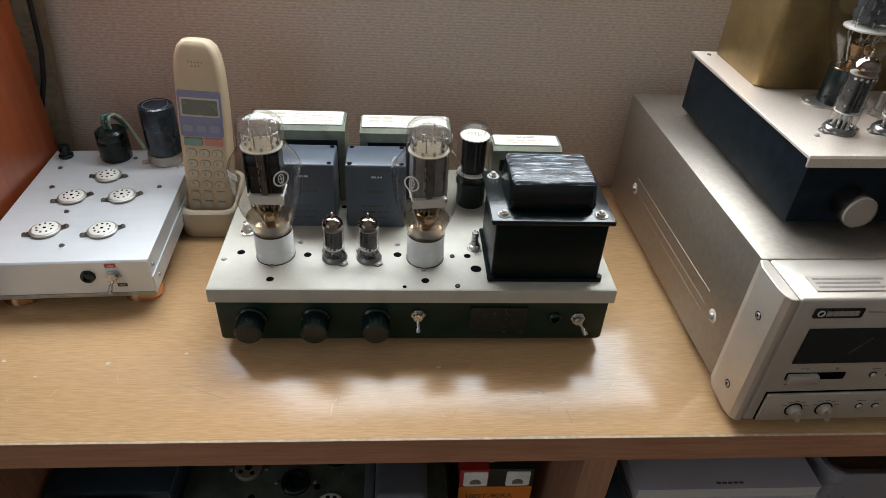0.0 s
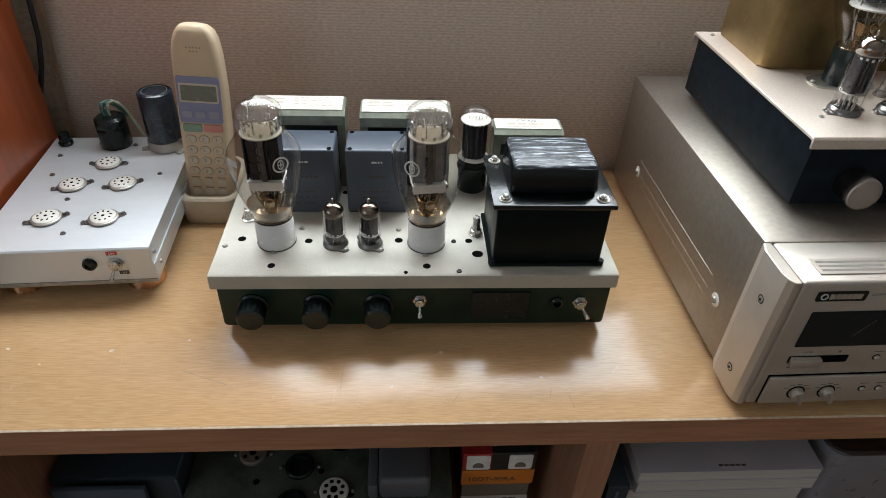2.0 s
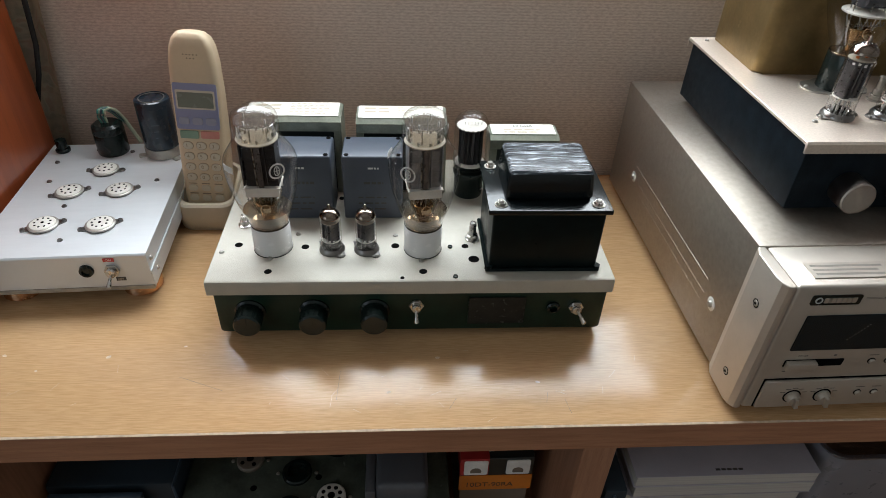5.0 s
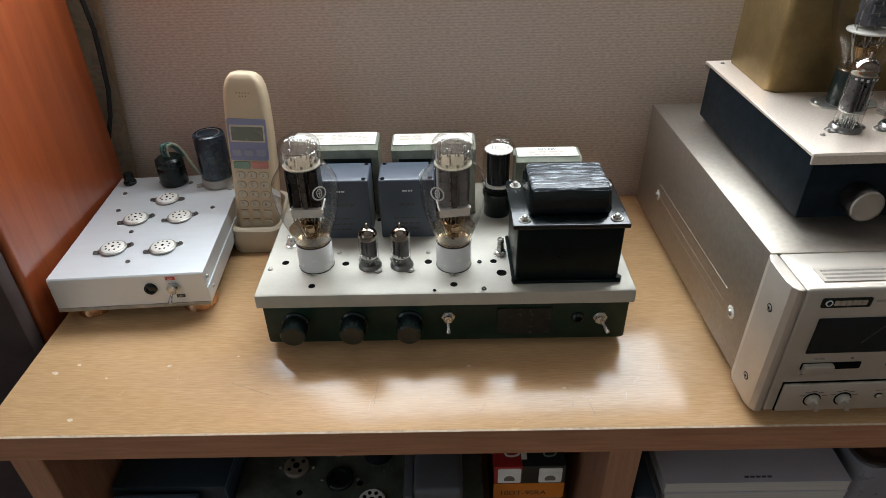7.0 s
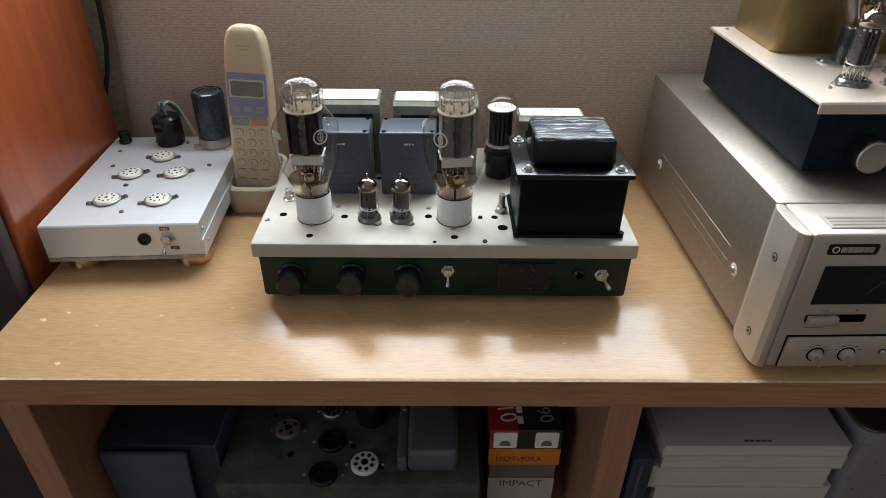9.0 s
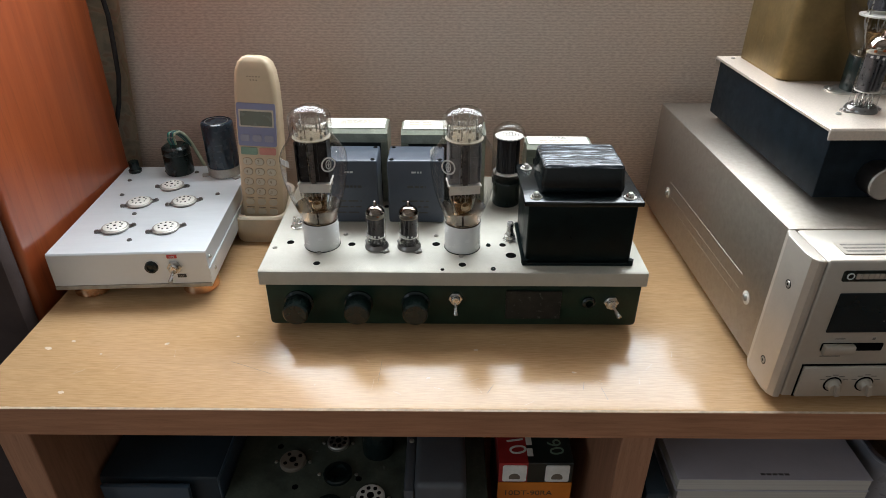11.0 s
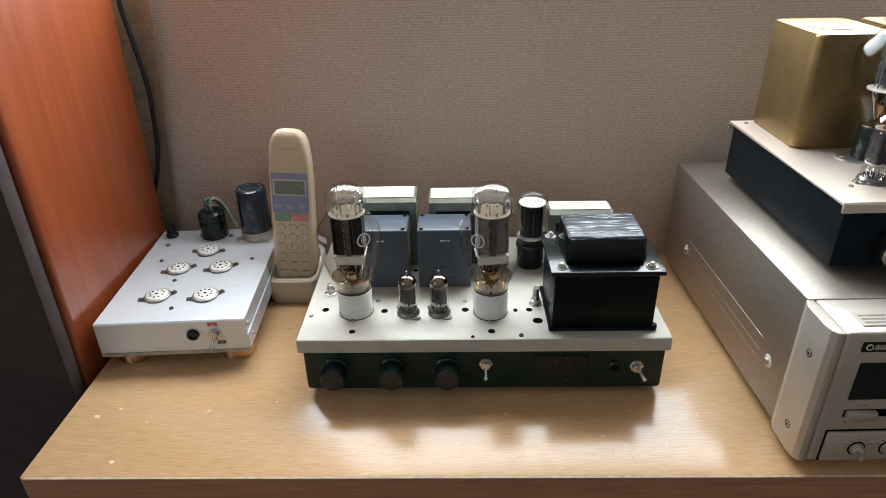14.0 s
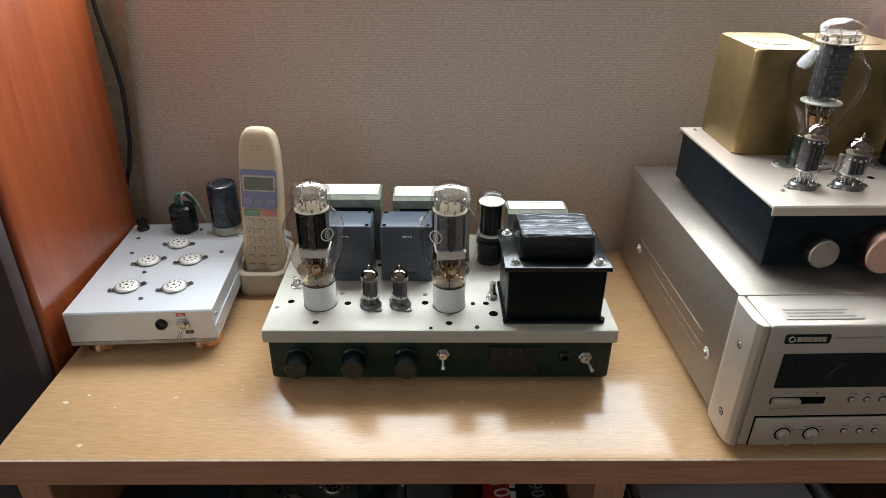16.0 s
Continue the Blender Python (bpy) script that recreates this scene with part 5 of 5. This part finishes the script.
for i in range(6):
    o = part("microphone_hole", cyl(0.0006, 0, 0.0004, 8), "dark", ph)
    o.matrix_local = on_front(-0.0075 + 0.003 * i, -0.0072, 0.0060)

# ---------------------------------------------------------------- tape deck
DX0, DX1, DY0, DY1, DZ1 = 0.2435, 0.672, -0.084, 0.252, 0.1325
dk = thing("tape_deck", "champagne silver hi-fi digital tape deck", "tape deck", pose(DX0, DY0, T, 0, 0, 1.25) @ pose(-DX0, -DY0, 0))
part("cover", box(DX0 + 0.0005, DX1, DY0 + 0.040, DY1, 0.0105, DZ1, 0.0016, 2), "champagne_top", dk, "champagne painted steel cover")
part("front_panel", box(DX0 + 0.0065, DX1 - 0.0065, DY0 - 0.004, DY0 + 0.0405, 0.0105, DZ1 - 0.0006, 0.0022, 3), "champagne", dk, "brushed champagne front panel")
cheek = [(DX0 + 0.0055, DY0 - 0.0035), (DX0 + 0.0055, DY0 + 0.0405), (DX0, DY0 + 0.0405), (DX0 - 0.0034, DY0 + 0.0320), (DX0 - 0.0034, DY0 + 0.0075), (DX0 - 0.0024, DY0 + 0.0010), (DX0 + 0.0006, DY0 - 0.0030), (DX0 + 0.0030, DY0 - 0.0038)]
bm = prism([(x, y) for x, y in cheek], 0.0095, DZ1 - 0.001, bev=0.0008, seg=2)
part("side_cheek", bm, "champagne", dk, "bevelled champagne end cheek", 18)
part("side_cheek", prism([(2 * 0.4578 - x, y) for x, y in cheek][::-1], 0.0095, DZ1 - 0.001, bev=0.0008, seg=2), "champagne", dk, "", 18)
part("shadow_gap", box(DX0 + 0.0055, DX0 + 0.0065, DY0 - 0.002, DY0 + 0.039, 0.011, DZ1 - 0.003), "dark", dk)
for z in (0.1010, 0.0310):
    sc = part("screw", lathe([(0, 0.0006), (0.0022, 0.0006), (0.0027, 0.0002), (0.0027, 0)], 20), "dullsteel", dk, "recessed socket-head screw")
    sc.matrix_local = Matrix.Translation((DX0 - 0.0034, DY0 + 0.0152, z)) @ Matrix.Rotation(radians(-90), 4, "Y")
    part("recess", lathe([(0.0026, 0.0002), (0.0034, 0.0002), (0.0034, 0.0)], 20), "dark", sc)
    part("socket", prism(circle(0.0011, 6), 0.0005, 0.0008), "dark", sc)
# pressed side ribs and cover screws
for dz, ya, yb, out in ((0.0135, 0.083, 0.268, 0.0001), (0.0, 0.082, 0.262, 0.00035), (-0.009, 0.084, 0.262, 0.0004)):
    part("side_rib", box(DX0 + out, DX0 + 0.0012, DY0 + ya, DY0 + yb, 0.0525 + dz - 0.0006, 0.0525 + dz + 0.0006, 0.0005, 1), "champagne_top", dk)
for y in (DY0 + 0.068, DY0 + 0.270):
    o = part("screw_dimple", lathe([(0, 0.0004), (0.0050, 0.0004), (0.0060, 0.0)], 24), "socketgrey", dk)
    o.matrix_local = Matrix.Translation((DX0 + 0.0005, y, 0.0525)) @ Matrix.Rotation(radians(-90), 4, "Y")
    screw(dk, DX0, y, 0.0525, 0.0036, Matrix.Rotation(radians(-90), 4, "Y"), mat="dullsteel")
for x in (DX0 + 0.03, DX1 - 0.03):
    for y in (DY0 + 0.05, DY1 - 0.04):
        part("foot", cyl(0.018, 0, 0.0110, 24, 0.001, m=pose(x, y, 0)), "rubber", dk)
FY = DY0 - 0.004
lg = part("badge", prism(rounded(0.2625, 0.2980, 0.1158, 0.1244, 0.0015, 3), 0, 0.0006, m=on_front(0, FY, 0)), "bakelite", dk, "dark badge plate with a pale bar in place of the maker's mark")
for k, (a, b) in enumerate(((0.2716, 0.2746), (0.2751, 0.2758), (0.2763, 0.2797), (0.2802, 0.2836), (0.2841, 0.2871), (0.2876, 0.2906), (0.2911, 0.2944))):
    part("mark", prism(rounded(a, b, 0.1180, 0.1222, 0.0003, 2), 0.0006, 0.0011, m=on_front(0, FY, 0)), "champagne", lg)
part("mark", lathe([(0.0018, 0.0006), (0.0026, 0.0006), (0.0026, 0.0012), (0.0018, 0.0012)], 20, m=on_front(0.2677, FY, 0.1202)), "paleink", lg)
lettering("print", "DIGITAL AUDIO TAPE DECK", 0.0026, on_front(0.3205, FY - 0.0001, 0.1206), "softink", dk, width=0.038)
dp = part("display", prism(rounded(0.2655, 0.470, 0.0722, 0.1060, 0.0008, 2), 0, 0.0008, bev=0.0002, seg=1, m=on_front(0, FY, 0)), "display", dk, "black smoked display window")
bm = bmesh.new()
for k in range(9):
    box(0.3035 + 0.0014 * k, 0.3045 + 0.0014 * k, 0.082 + 0.0018 * k, 0.0826 + 0.0018 * k, 0.0008, 0.0009, bm=bm, m=on_front(0, FY, 0))
part("scale", bm, "tapegrey", dp, "faint level scale", 0)
rec = part("button_recess", prism(rounded(0.2662, 0.3115, 0.0552, 0.0622, 0.001, 2), 0, 0.0004, m=on_front(0, FY, 0)), "dark", dk)
part("power_button", box(0.2670, 0.2895, FY - 0.0048, FY, 0.0540, 0.0620, 0.0010, 2), "champagne", rec, "champagne power button")
lettering("print", "POWER", 0.0022, on_front(0.2785, FY - 0.0001, 0.0660), "softink", dk)
part("print", box(0.3020, 0.3040, FY - 0.0002, FY, 0.0650, 0.0670), "softink", dk)
part("print", box(0.268, 0.283, FY - 0.0002, FY, 0.0498, 0.0506), "softink", dk)
fl = part("flap", box(0.2585, DX1 - 0.02, FY - 0.0028, FY, 0.0125, 0.0415, 0.0012, 2), "champagne", dk, "champagne lower control flap")
part("flap_gap", box(0.2576, DX1 - 0.019, FY - 0.0002, FY, 0.0114, 0.0426), "dark", dk)
for x in (0.2835, 0.3075):
    kb = part("rotary_knob", lathe([(0, 0), (0.0056, 0), (0.0056, 0.0012), (0.0050, 0.0014), (0.0048, 0.0048), (0.0044, 0.0054), (0, 0.0055)], 28), "champagne", fl, "small round champagne knob")
    kb.matrix_local = on_front(x, FY - 0.0028, 0.0255)
    part("recess", lathe([(0.0056, 0.0001), (0.0068, 0.0001), (0.0068, 0.0004), (0.0056, 0.0004)], 28), "dark", kb)
    bm = prism([(-0.0012, 0.0044), (0.0012, 0.0044), (0.0016, -0.0058), (-0.0016, -0.0058)], 0.0014, 0.0082, bev=0.0004, seg=1, m=pose(0, 0, 0, 0, 0, 14))
    part("grip", bm, "champagne", kb, "raised pointer grip")
    bm = bmesh.new()
    for k in range(5):
        a = radians(25 + 32 * k)
        box(-0.0020, 0.0020, -0.0003, 0.0003, 0, 0.0002, bm=bm, m=on_front(x + 0.0096 * math.cos(a), FY - 0.0028, 0.0262 + 0.0080 * math.sin(a)))
    part("print", bm, "softink", fl, "", 0)
for k in range(7):
    for z, x0 in ((0.0275, 0.335), (0.0590, 0.3335)):
        x = x0 + (0.0132 if z < 0.04 else 0.0128) * k
        yy = FY - 0.0028 if z < 0.04 else FY
        pb = part("push_button", lathe([(0, 0.0022), (0.0017, 0.0021), (0.0022, 0.0014), (0.0022, 0), (0.0028, 0), (0.0028, 0.0003), (0.0022, 0.0003)], 18), "champagne", dk, "tiny round push button")
        pb.matrix_local = on_front(x, yy, z)
        part("recess", lathe([(0.0023, 0.0001), (0.0029, 0.0001), (0.0029, 0.0005), (0.0023, 0.0005)], 18), "dark", pb)
        part("print", box(-0.0036, 0.0036, 0.0056, 0.0062, 0, 0.0002), "softink", pb)
lab = part("caution_label", prism([(0.2650, -0.0800), (0.3260, -0.0800), (0.3260, -0.0640), (0.2650, -0.0640)], DZ1 - 0.0005, DZ1 + 0.0003, m=pose(0, 0, 0)), "champagne", dk, "silver caution label with lines of dark print")
part("print", bars(3, 0.2680, 0.3240, -0.0785, -0.0655, DZ1 + 0.0003, 0.0001, 0.50, 12, grain=0.30), "softink", lab)

# ---------------------------------------------------------------- second amplifier on the deck
AZ = T + DZ1
am = thing("amplifier_chassis", "black amplifier chassis with satin nickel top plate on the tape deck", "amplifier", pose(0.2715, -0.010, AZ, 0, 0, 1.2))
AH = 0.0635
part("body", box(0.004, 0.326, 0.003, 0.213, 0.007, AH - 0.002, 0.0015, 2), "blackmatte", am, "black enamelled body")
part("top_plate", prism([(0.0, AH - 0.0085), (0.0, AH - 0.0015), (0.0015, AH), (0.2145, AH), (0.216, AH - 0.0015), (0.216, AH - 0.0085), (0.2145, AH - 0.0085), (0.2145, AH - 0.002), (0.0015, AH - 0.002), (0.0015, AH - 0.0085)], 0, 0.330, "x", 0.0004, 1), "nickelplate", am, "satin nickel folded top plate")
for x in (0.03, 0.30):
    for y in (0.03, 0.185):
        part("foot", cyl(0.010, 0, 0.008, 20, 0.001, m=pose(x, y, 0)), "rubber", am)
knob(am, 0.0440, 0.003, 0.0265, 0.0126, 0.019, "knobalu", 0, "spun aluminium knob")
knob(am, 0.0950, 0.003, 0.0275, 0.0178, 0.022, "copper", 0, "rose anodised knob")
knob(am, 0.1600, 0.003, 0.0265, 0.0126, 0.019, "knobalu", 0, "spun aluminium knob")
for x, y in ((0.013, 0.205), (0.0235, 0.033), (0.075, 0.100), (0.095, 0.048), (0.128, 0.033)):
    screw(am, x, y, AH, 0.0024)
for x, y in ((0.120, 0.062), (0.112, 0.072), (0.148, 0.062)):
    hole(am, x, y, AH, 0.003)


def brass_case(x0, x1, label):
    t = thing("transformer_case", label, "transformer", pose((x0 + x1) / 2, 0.160, AZ + AH), "brass cases on the nickel chassis")
    w = (x1 - x0) / 2
    part("can", prism(rounded(-w, w, -0.046, 0.046, 0.007, 5), 0, 0.1015, bev=0.003, seg=3), "brass", t, "aged brass can with rubbed edges")
    part("lid_disc", lathe([(0, 0.1016), (0.022, 0.1016), (0.0225, 0.1020), (0.0215, 0.1022), (0, 0.1022)], 40), "brass", t, "pressed round disc on the lid")
    return t


brass_case(0.2895, 0.3575, "tall aged brass transformer case with rounded corners")
brass_case(0.3720, 0.4400, "tall aged brass transformer case beside its twin")
power_triode("power_tube", "large shouldered glass power tube on black base", pose(0.3440, 0.086, AZ + AH, 0, 0, 5), "power tubes on the nickel chassis",
             rb=0.0150, bh=0.030, rg=0.0320, hw=0.089, rn=0.0190, h=0.133, base="bakelite", film=False, logo=False, anode="darkplate", bulges=5)
power_triode("power_tube", "large shouldered glass power tube on black base", pose(0.4330, 0.086, AZ + AH, 0, 0, 5), "power tubes on the nickel chassis",
             rb=0.0150, bh=0.030, rg=0.0320, hw=0.089, rn=0.0190, h=0.133, base="bakelite", film=False, logo=False, anode="darkplate", bulges=5)
st = part("shaft", lathe([(0, 0), (0.0058, 0), (0.0058, 0.001), (0.0045, 0.0012), (0.0045, 0.0045), (0.0034, 0.0048), (0.0032, 0.009), (0.0028, 0.0095), (0.0028, 0.019), (0, 0.0195)], 20), "dullsteel", am, "bare metal control shaft")
st.location = (0.0945, 0.072, AH)
sk = thing("socket_flange", "dull steel socket flange under a power tube", "tube socket", pose(0.3430, 0.086, AZ + AH))
part("flange", prism([((0.027 if abs(math.cos(a)) > 0.8 else 0.0185) * math.cos(a), 0.0185 * math.sin(a)) for a in [2 * math.pi * k / 40 for k in range(40)]], 0, 0.0014), "dullsteel", sk)
for sx in (-1, 1):
    screw(sk, sx * 0.023, 0, 0.0014, 0.0026)
copy_thing(sk, pose(0.4330, 0.086, AZ + AH))
mini_tube("miniature_tube", 0.0098, 0.057, "tall clear miniature tube on the nickel plate", pose(0.3168, 0.034, AZ + AH, 0, 0, 12), "miniature tubes on the nickel chassis", 0.74)
mini_tube("miniature_tube", 0.0105, 0.045, "short clear miniature tube on the nickel plate", pose(0.3570, 0.034, AZ + AH, 0, 0, 8), "miniature tubes on the nickel chassis", 0.60)

# ---------------------------------------------------------------- things on the shelf below
SZ = 0.445
bb = thing("storage_box", "dark plastic storage box with a blue-grey front", "box", pose(-0.285, -0.05, SZ))
part("body", box(-0.048, 0.068, 0.004, 0.22, 0, 0.120, 0.004, 2), "bluedark", bb, "navy plastic body")
part("front_drawer", prism([(-0.037, 0.0), (0.036, 0.0), (0.042, 0.120), (-0.040, 0.120)], 0.0, 0.006, "y", 0.002, 2, m=pose(0, -0.008, 0)), "bluebox", bb, "blue-grey front panel")
part("edge_strip", box(0.066, 0.0685, 0.0, 0.22, 0.05, 0.122, 0.001, 1), "bluebox", bb)

OT = 0.100
ol = thing("old_chassis", "grimy olive amplifier chassis with bare tube sockets", "amplifier", pose(-0.09, 0.06, SZ))
part("body", box(-0.125, 0.125, -0.135, 0.19, 0.010, OT, 0.003, 2), "olive", ol, "grimy olive-grey steel body")
for x in (-0.11, 0.11):
    for y in (-0.12, 0.17):
        part("foot", cyl(0.009, 0, 0.011, 18, m=pose(x, y, 0)), "rubber", ol)
# the four-pin socket is dim grey, with the shelf's shade in its colour
for x, y, r, mat, n in ((-0.158, -0.010, 0.0130, "tapegrey", 4), (-0.076, -0.052, 0.0135, "socketgrey", 8), (-0.116, 0.015, 0.0115, "dullsteel", 8), (-0.111, -0.025, 0.0140, "bakelite", 0), (-0.114, -0.064, 0.0140, "bakelite", 0)):
    so = part("socket", lathe([(0, 0.0015 if n == 0 else 0.004), (r * 0.62, 0.0015 if n == 0 else 0.004), (r * 0.66, 0.004), (r * 0.9, 0.004), (r, 0.0028), (r, 0)], 28), mat, ol, "pale moulded tube socket" if n else "black rubber grommet")
    so.location = (x + 0.09, y - 0.06, OT)
    for k in range(n):
        a = 2 * math.pi * (k + 0.4) / n
        part("pin_hole", cyl(0.0020, 0.0040, 0.0044, 10, m=pose(r * 0.62 * math.cos(a), r * 0.62 * math.sin(a), 0)), "dark", so)
    if n:
        part("pin_hole", cyl(r * 0.26, 0.0040, 0.0044, 14), "dark", so)
    for sx in (-1, 1):
        screw(so, sx * r * 1.3, 0, 0, 0.0022)
part("coil_can", lathe([(0, 0), (0.016, 0), (0.016, 0.040), (0.014, 0.043), (0, 0.043)], 28, m=pose(0.016, -0.052, OT)), "bakelite", ol, "black ribbed can")
for x, y in ((0.0, -0.09), (-0.06, -0.10), (-0.085, -0.05), (0.03, -0.115)):
    hole(ol, x, y, OT, 0.0028)

gt = thing("transformer_case", "grey painted transformer with rounded edges on an old chassis", "transformer", pose(-0.010, -0.010, SZ + OT))
part("case", box(-0.024, 0.024, -0.052, 0.055, 0.0, 0.030, 0.006, 4), "greytx", gt, "grey painted pressed case")
part("flange", box(-0.034, -0.0245, -0.05, 0.052, 0.0, 0.020, 0.002, 2), "greytx", gt)
screw(gt, -0.029, 0.010, 0.020, 0.003)

tp = thing("tape_carton", "red and black tape carton with an orange band", "box", pose(0.0815, -0.033, SZ + 0.077))
part("carton", box(-0.0355, 0.0355, 0.0, 0.10, 0.0, 0.050, 0.0006, 1), "tapeblack", tp, "black cardboard carton")
part("red_panel", box(-0.0356, -0.008, -0.0003, 0.095, 0.0245, 0.0504, 0.0), "tapered", tp, "red printed panel")
part("orange_band", box(-0.0358, 0.0358, -0.0006, 0.0, 0.0, 0.0235), "tapeorange", tp, "orange printed band")
for sx in (-1, 1):
    part("white_window", prism(rounded(sx * 0.0205 - 0.0115, sx * 0.0205 + 0.0115, 0.0255, 0.0475, 0.002, 3), 0, 0.0009, m=on_front(0, 0, 0)), "whitetag", tp, "white printed window")
    part("reel_print", prism([(0.0055 * math.cos(a), 0.0055 * max(-0.4, math.sin(a))) for a in [2 * math.pi * k / 20 for k in range(20)]], 0.0009, 0.0011, m=on_front(sx * 0.0205, 0, 0.031)), "tapegrey", tp)
lettering("print", "10DT-90RA", 0.0095, on_front(-0.006, -0.0007, 0.0085), "ink", tp, width=0.046)
lettering("print", "10", 0.024, pose(-0.0185, 0.022, 0.0506, 0, 0, -80), "whitetag", tp)
lettering("print", "90", 0.020, pose(0.0195, 0.020, 0.0502, 0, 0, -80), "keygreen", tp)
part("print", bars(2, -0.003, 0.003, 0.006, 0.034, 0.0505, 0.0001, 0.3, 3, m=pose(-0.005, 0, 0)), "whitetag", tp)
t2 = thing("tape_carton", "dim grey and white tape carton below another", "box", pose(0.0815, -0.031, SZ + 0.0))
part("carton", box(-0.034, 0.034, 0.0, 0.10, 0.0, 0.077, 0.0006, 1), "tapegrey", t2, "dim grey cardboard carton")
part("white_band", box(-0.0342, 0.0342, -0.0004, 0.0, 0.010, 0.052), "pages", t2, "white printed band")
lettering("print", "IMPACT", 0.0125, on_front(0, -0.0006, 0.044), "ink", t2, width=0.044)


def book(x, y, z, turn, h, label, word=False):
    t = thing("book", label, "book", pose(x, y, z, 0, 0, turn), "stacked books on the shelf")
    part("page_block", box(-0.0825, 0.0835, -0.1, 0.1005, 0.0006, h - 0.0006, 0.0004, 1), "pages", t, "thick block of cream pages")
    part("cover", box(-0.084, 0.084, -0.1005, 0.1012, h - 0.0006, h, 0.0002, 1), "book", t, "lavender white paper cover")
    part("cover", box(-0.084, 0.084, -0.1005, 0.1012, 0, 0.0006, 0.0002, 1), "book", t)
    if word:
        bm = bmesh.new()
        for k in range(5):
            box(-0.012 + 0.0052 * k, -0.008 + 0.0052 * k, -0.0010, 0.0010, 0, 0.0002, bm=bm, m=pose(0.0015, -0.0945, h, 0, 0, 0))
        part("cover_print", bm, "ink", t, "small dark bars of print")
    return t


z = SZ
for k, (h, dx, dy, turn, w) in enumerate(((0.030, 0.004, 0.004, 1.2, False), (0.034, -0.003, 0.002, -0.8, False), (0.036, 0.003, 0.003, 0.6, False), (0.0300, -0.005, 0.002, -0.5, False), (0.0165, 0.001, 0.0, 0.2, False), (0.0145, 0.0, 0.0, 0.0, True))):
    book(0.2785 + dx, 0.0215 + dy, z, turn, h, "thick paperback with lavender white cover in a stack", w)
    z += h
bx = thing("black_case", "black plastic case leaning beside stacked books", "box", pose(0.178, -0.01, SZ))
part("case", box(-0.010, 0.010, -0.075, 0.16, 0.0, 0.150, 0.002, 2), "bluedark", bx, "black plastic case")
part("ridge", box(-0.003, 0.0, -0.077, -0.075, 0.005, 0.145, 0.0005, 1), "bluebox", bx)

tb = thing("plastic_tub", "smoky clear plastic tub holding small brown parts", "tub", pose(0.455, 0.035, SZ))
bm = bmesh.new()
rings = []
for z, k in ((0.0, 0.0), (0.004, 0.003), (0.165, 0.010), (0.170, 0.014), (0.172, 0.014), (0.172, 0.009), (0.166, 0.007), (0.006, 0.0)):
    rings.append([bm.verts.new((x, y, z)) for x, y in rounded(-0.072 - k, 0.072 + k, -0.095 - k, 0.095 + k, 0.015, 5)])
for a, b in zip(rings, rings[1:]):
    for i in range(len(a)):
        bm.faces.new((a[i], a[(i + 1) % len(a)], b[(i + 1) % len(a)], b[i]))
bm.faces.new(rings[0][::-1])
part("shell", bm, "tubplastic", tb, "milky grey plastic shell")
part("rim", prism(rounded(-0.088, 0.088, -0.111, 0.111, 0.016, 5), 0.1745, 0.1765, bev=0.0008, seg=1), "tub", tb, "clear lid")
part("contents", prism(rounded(-0.070, 0.070, -0.093, 0.093, 0.012, 4), 0.006, 0.167), "seed", tb, "loose brown small parts")
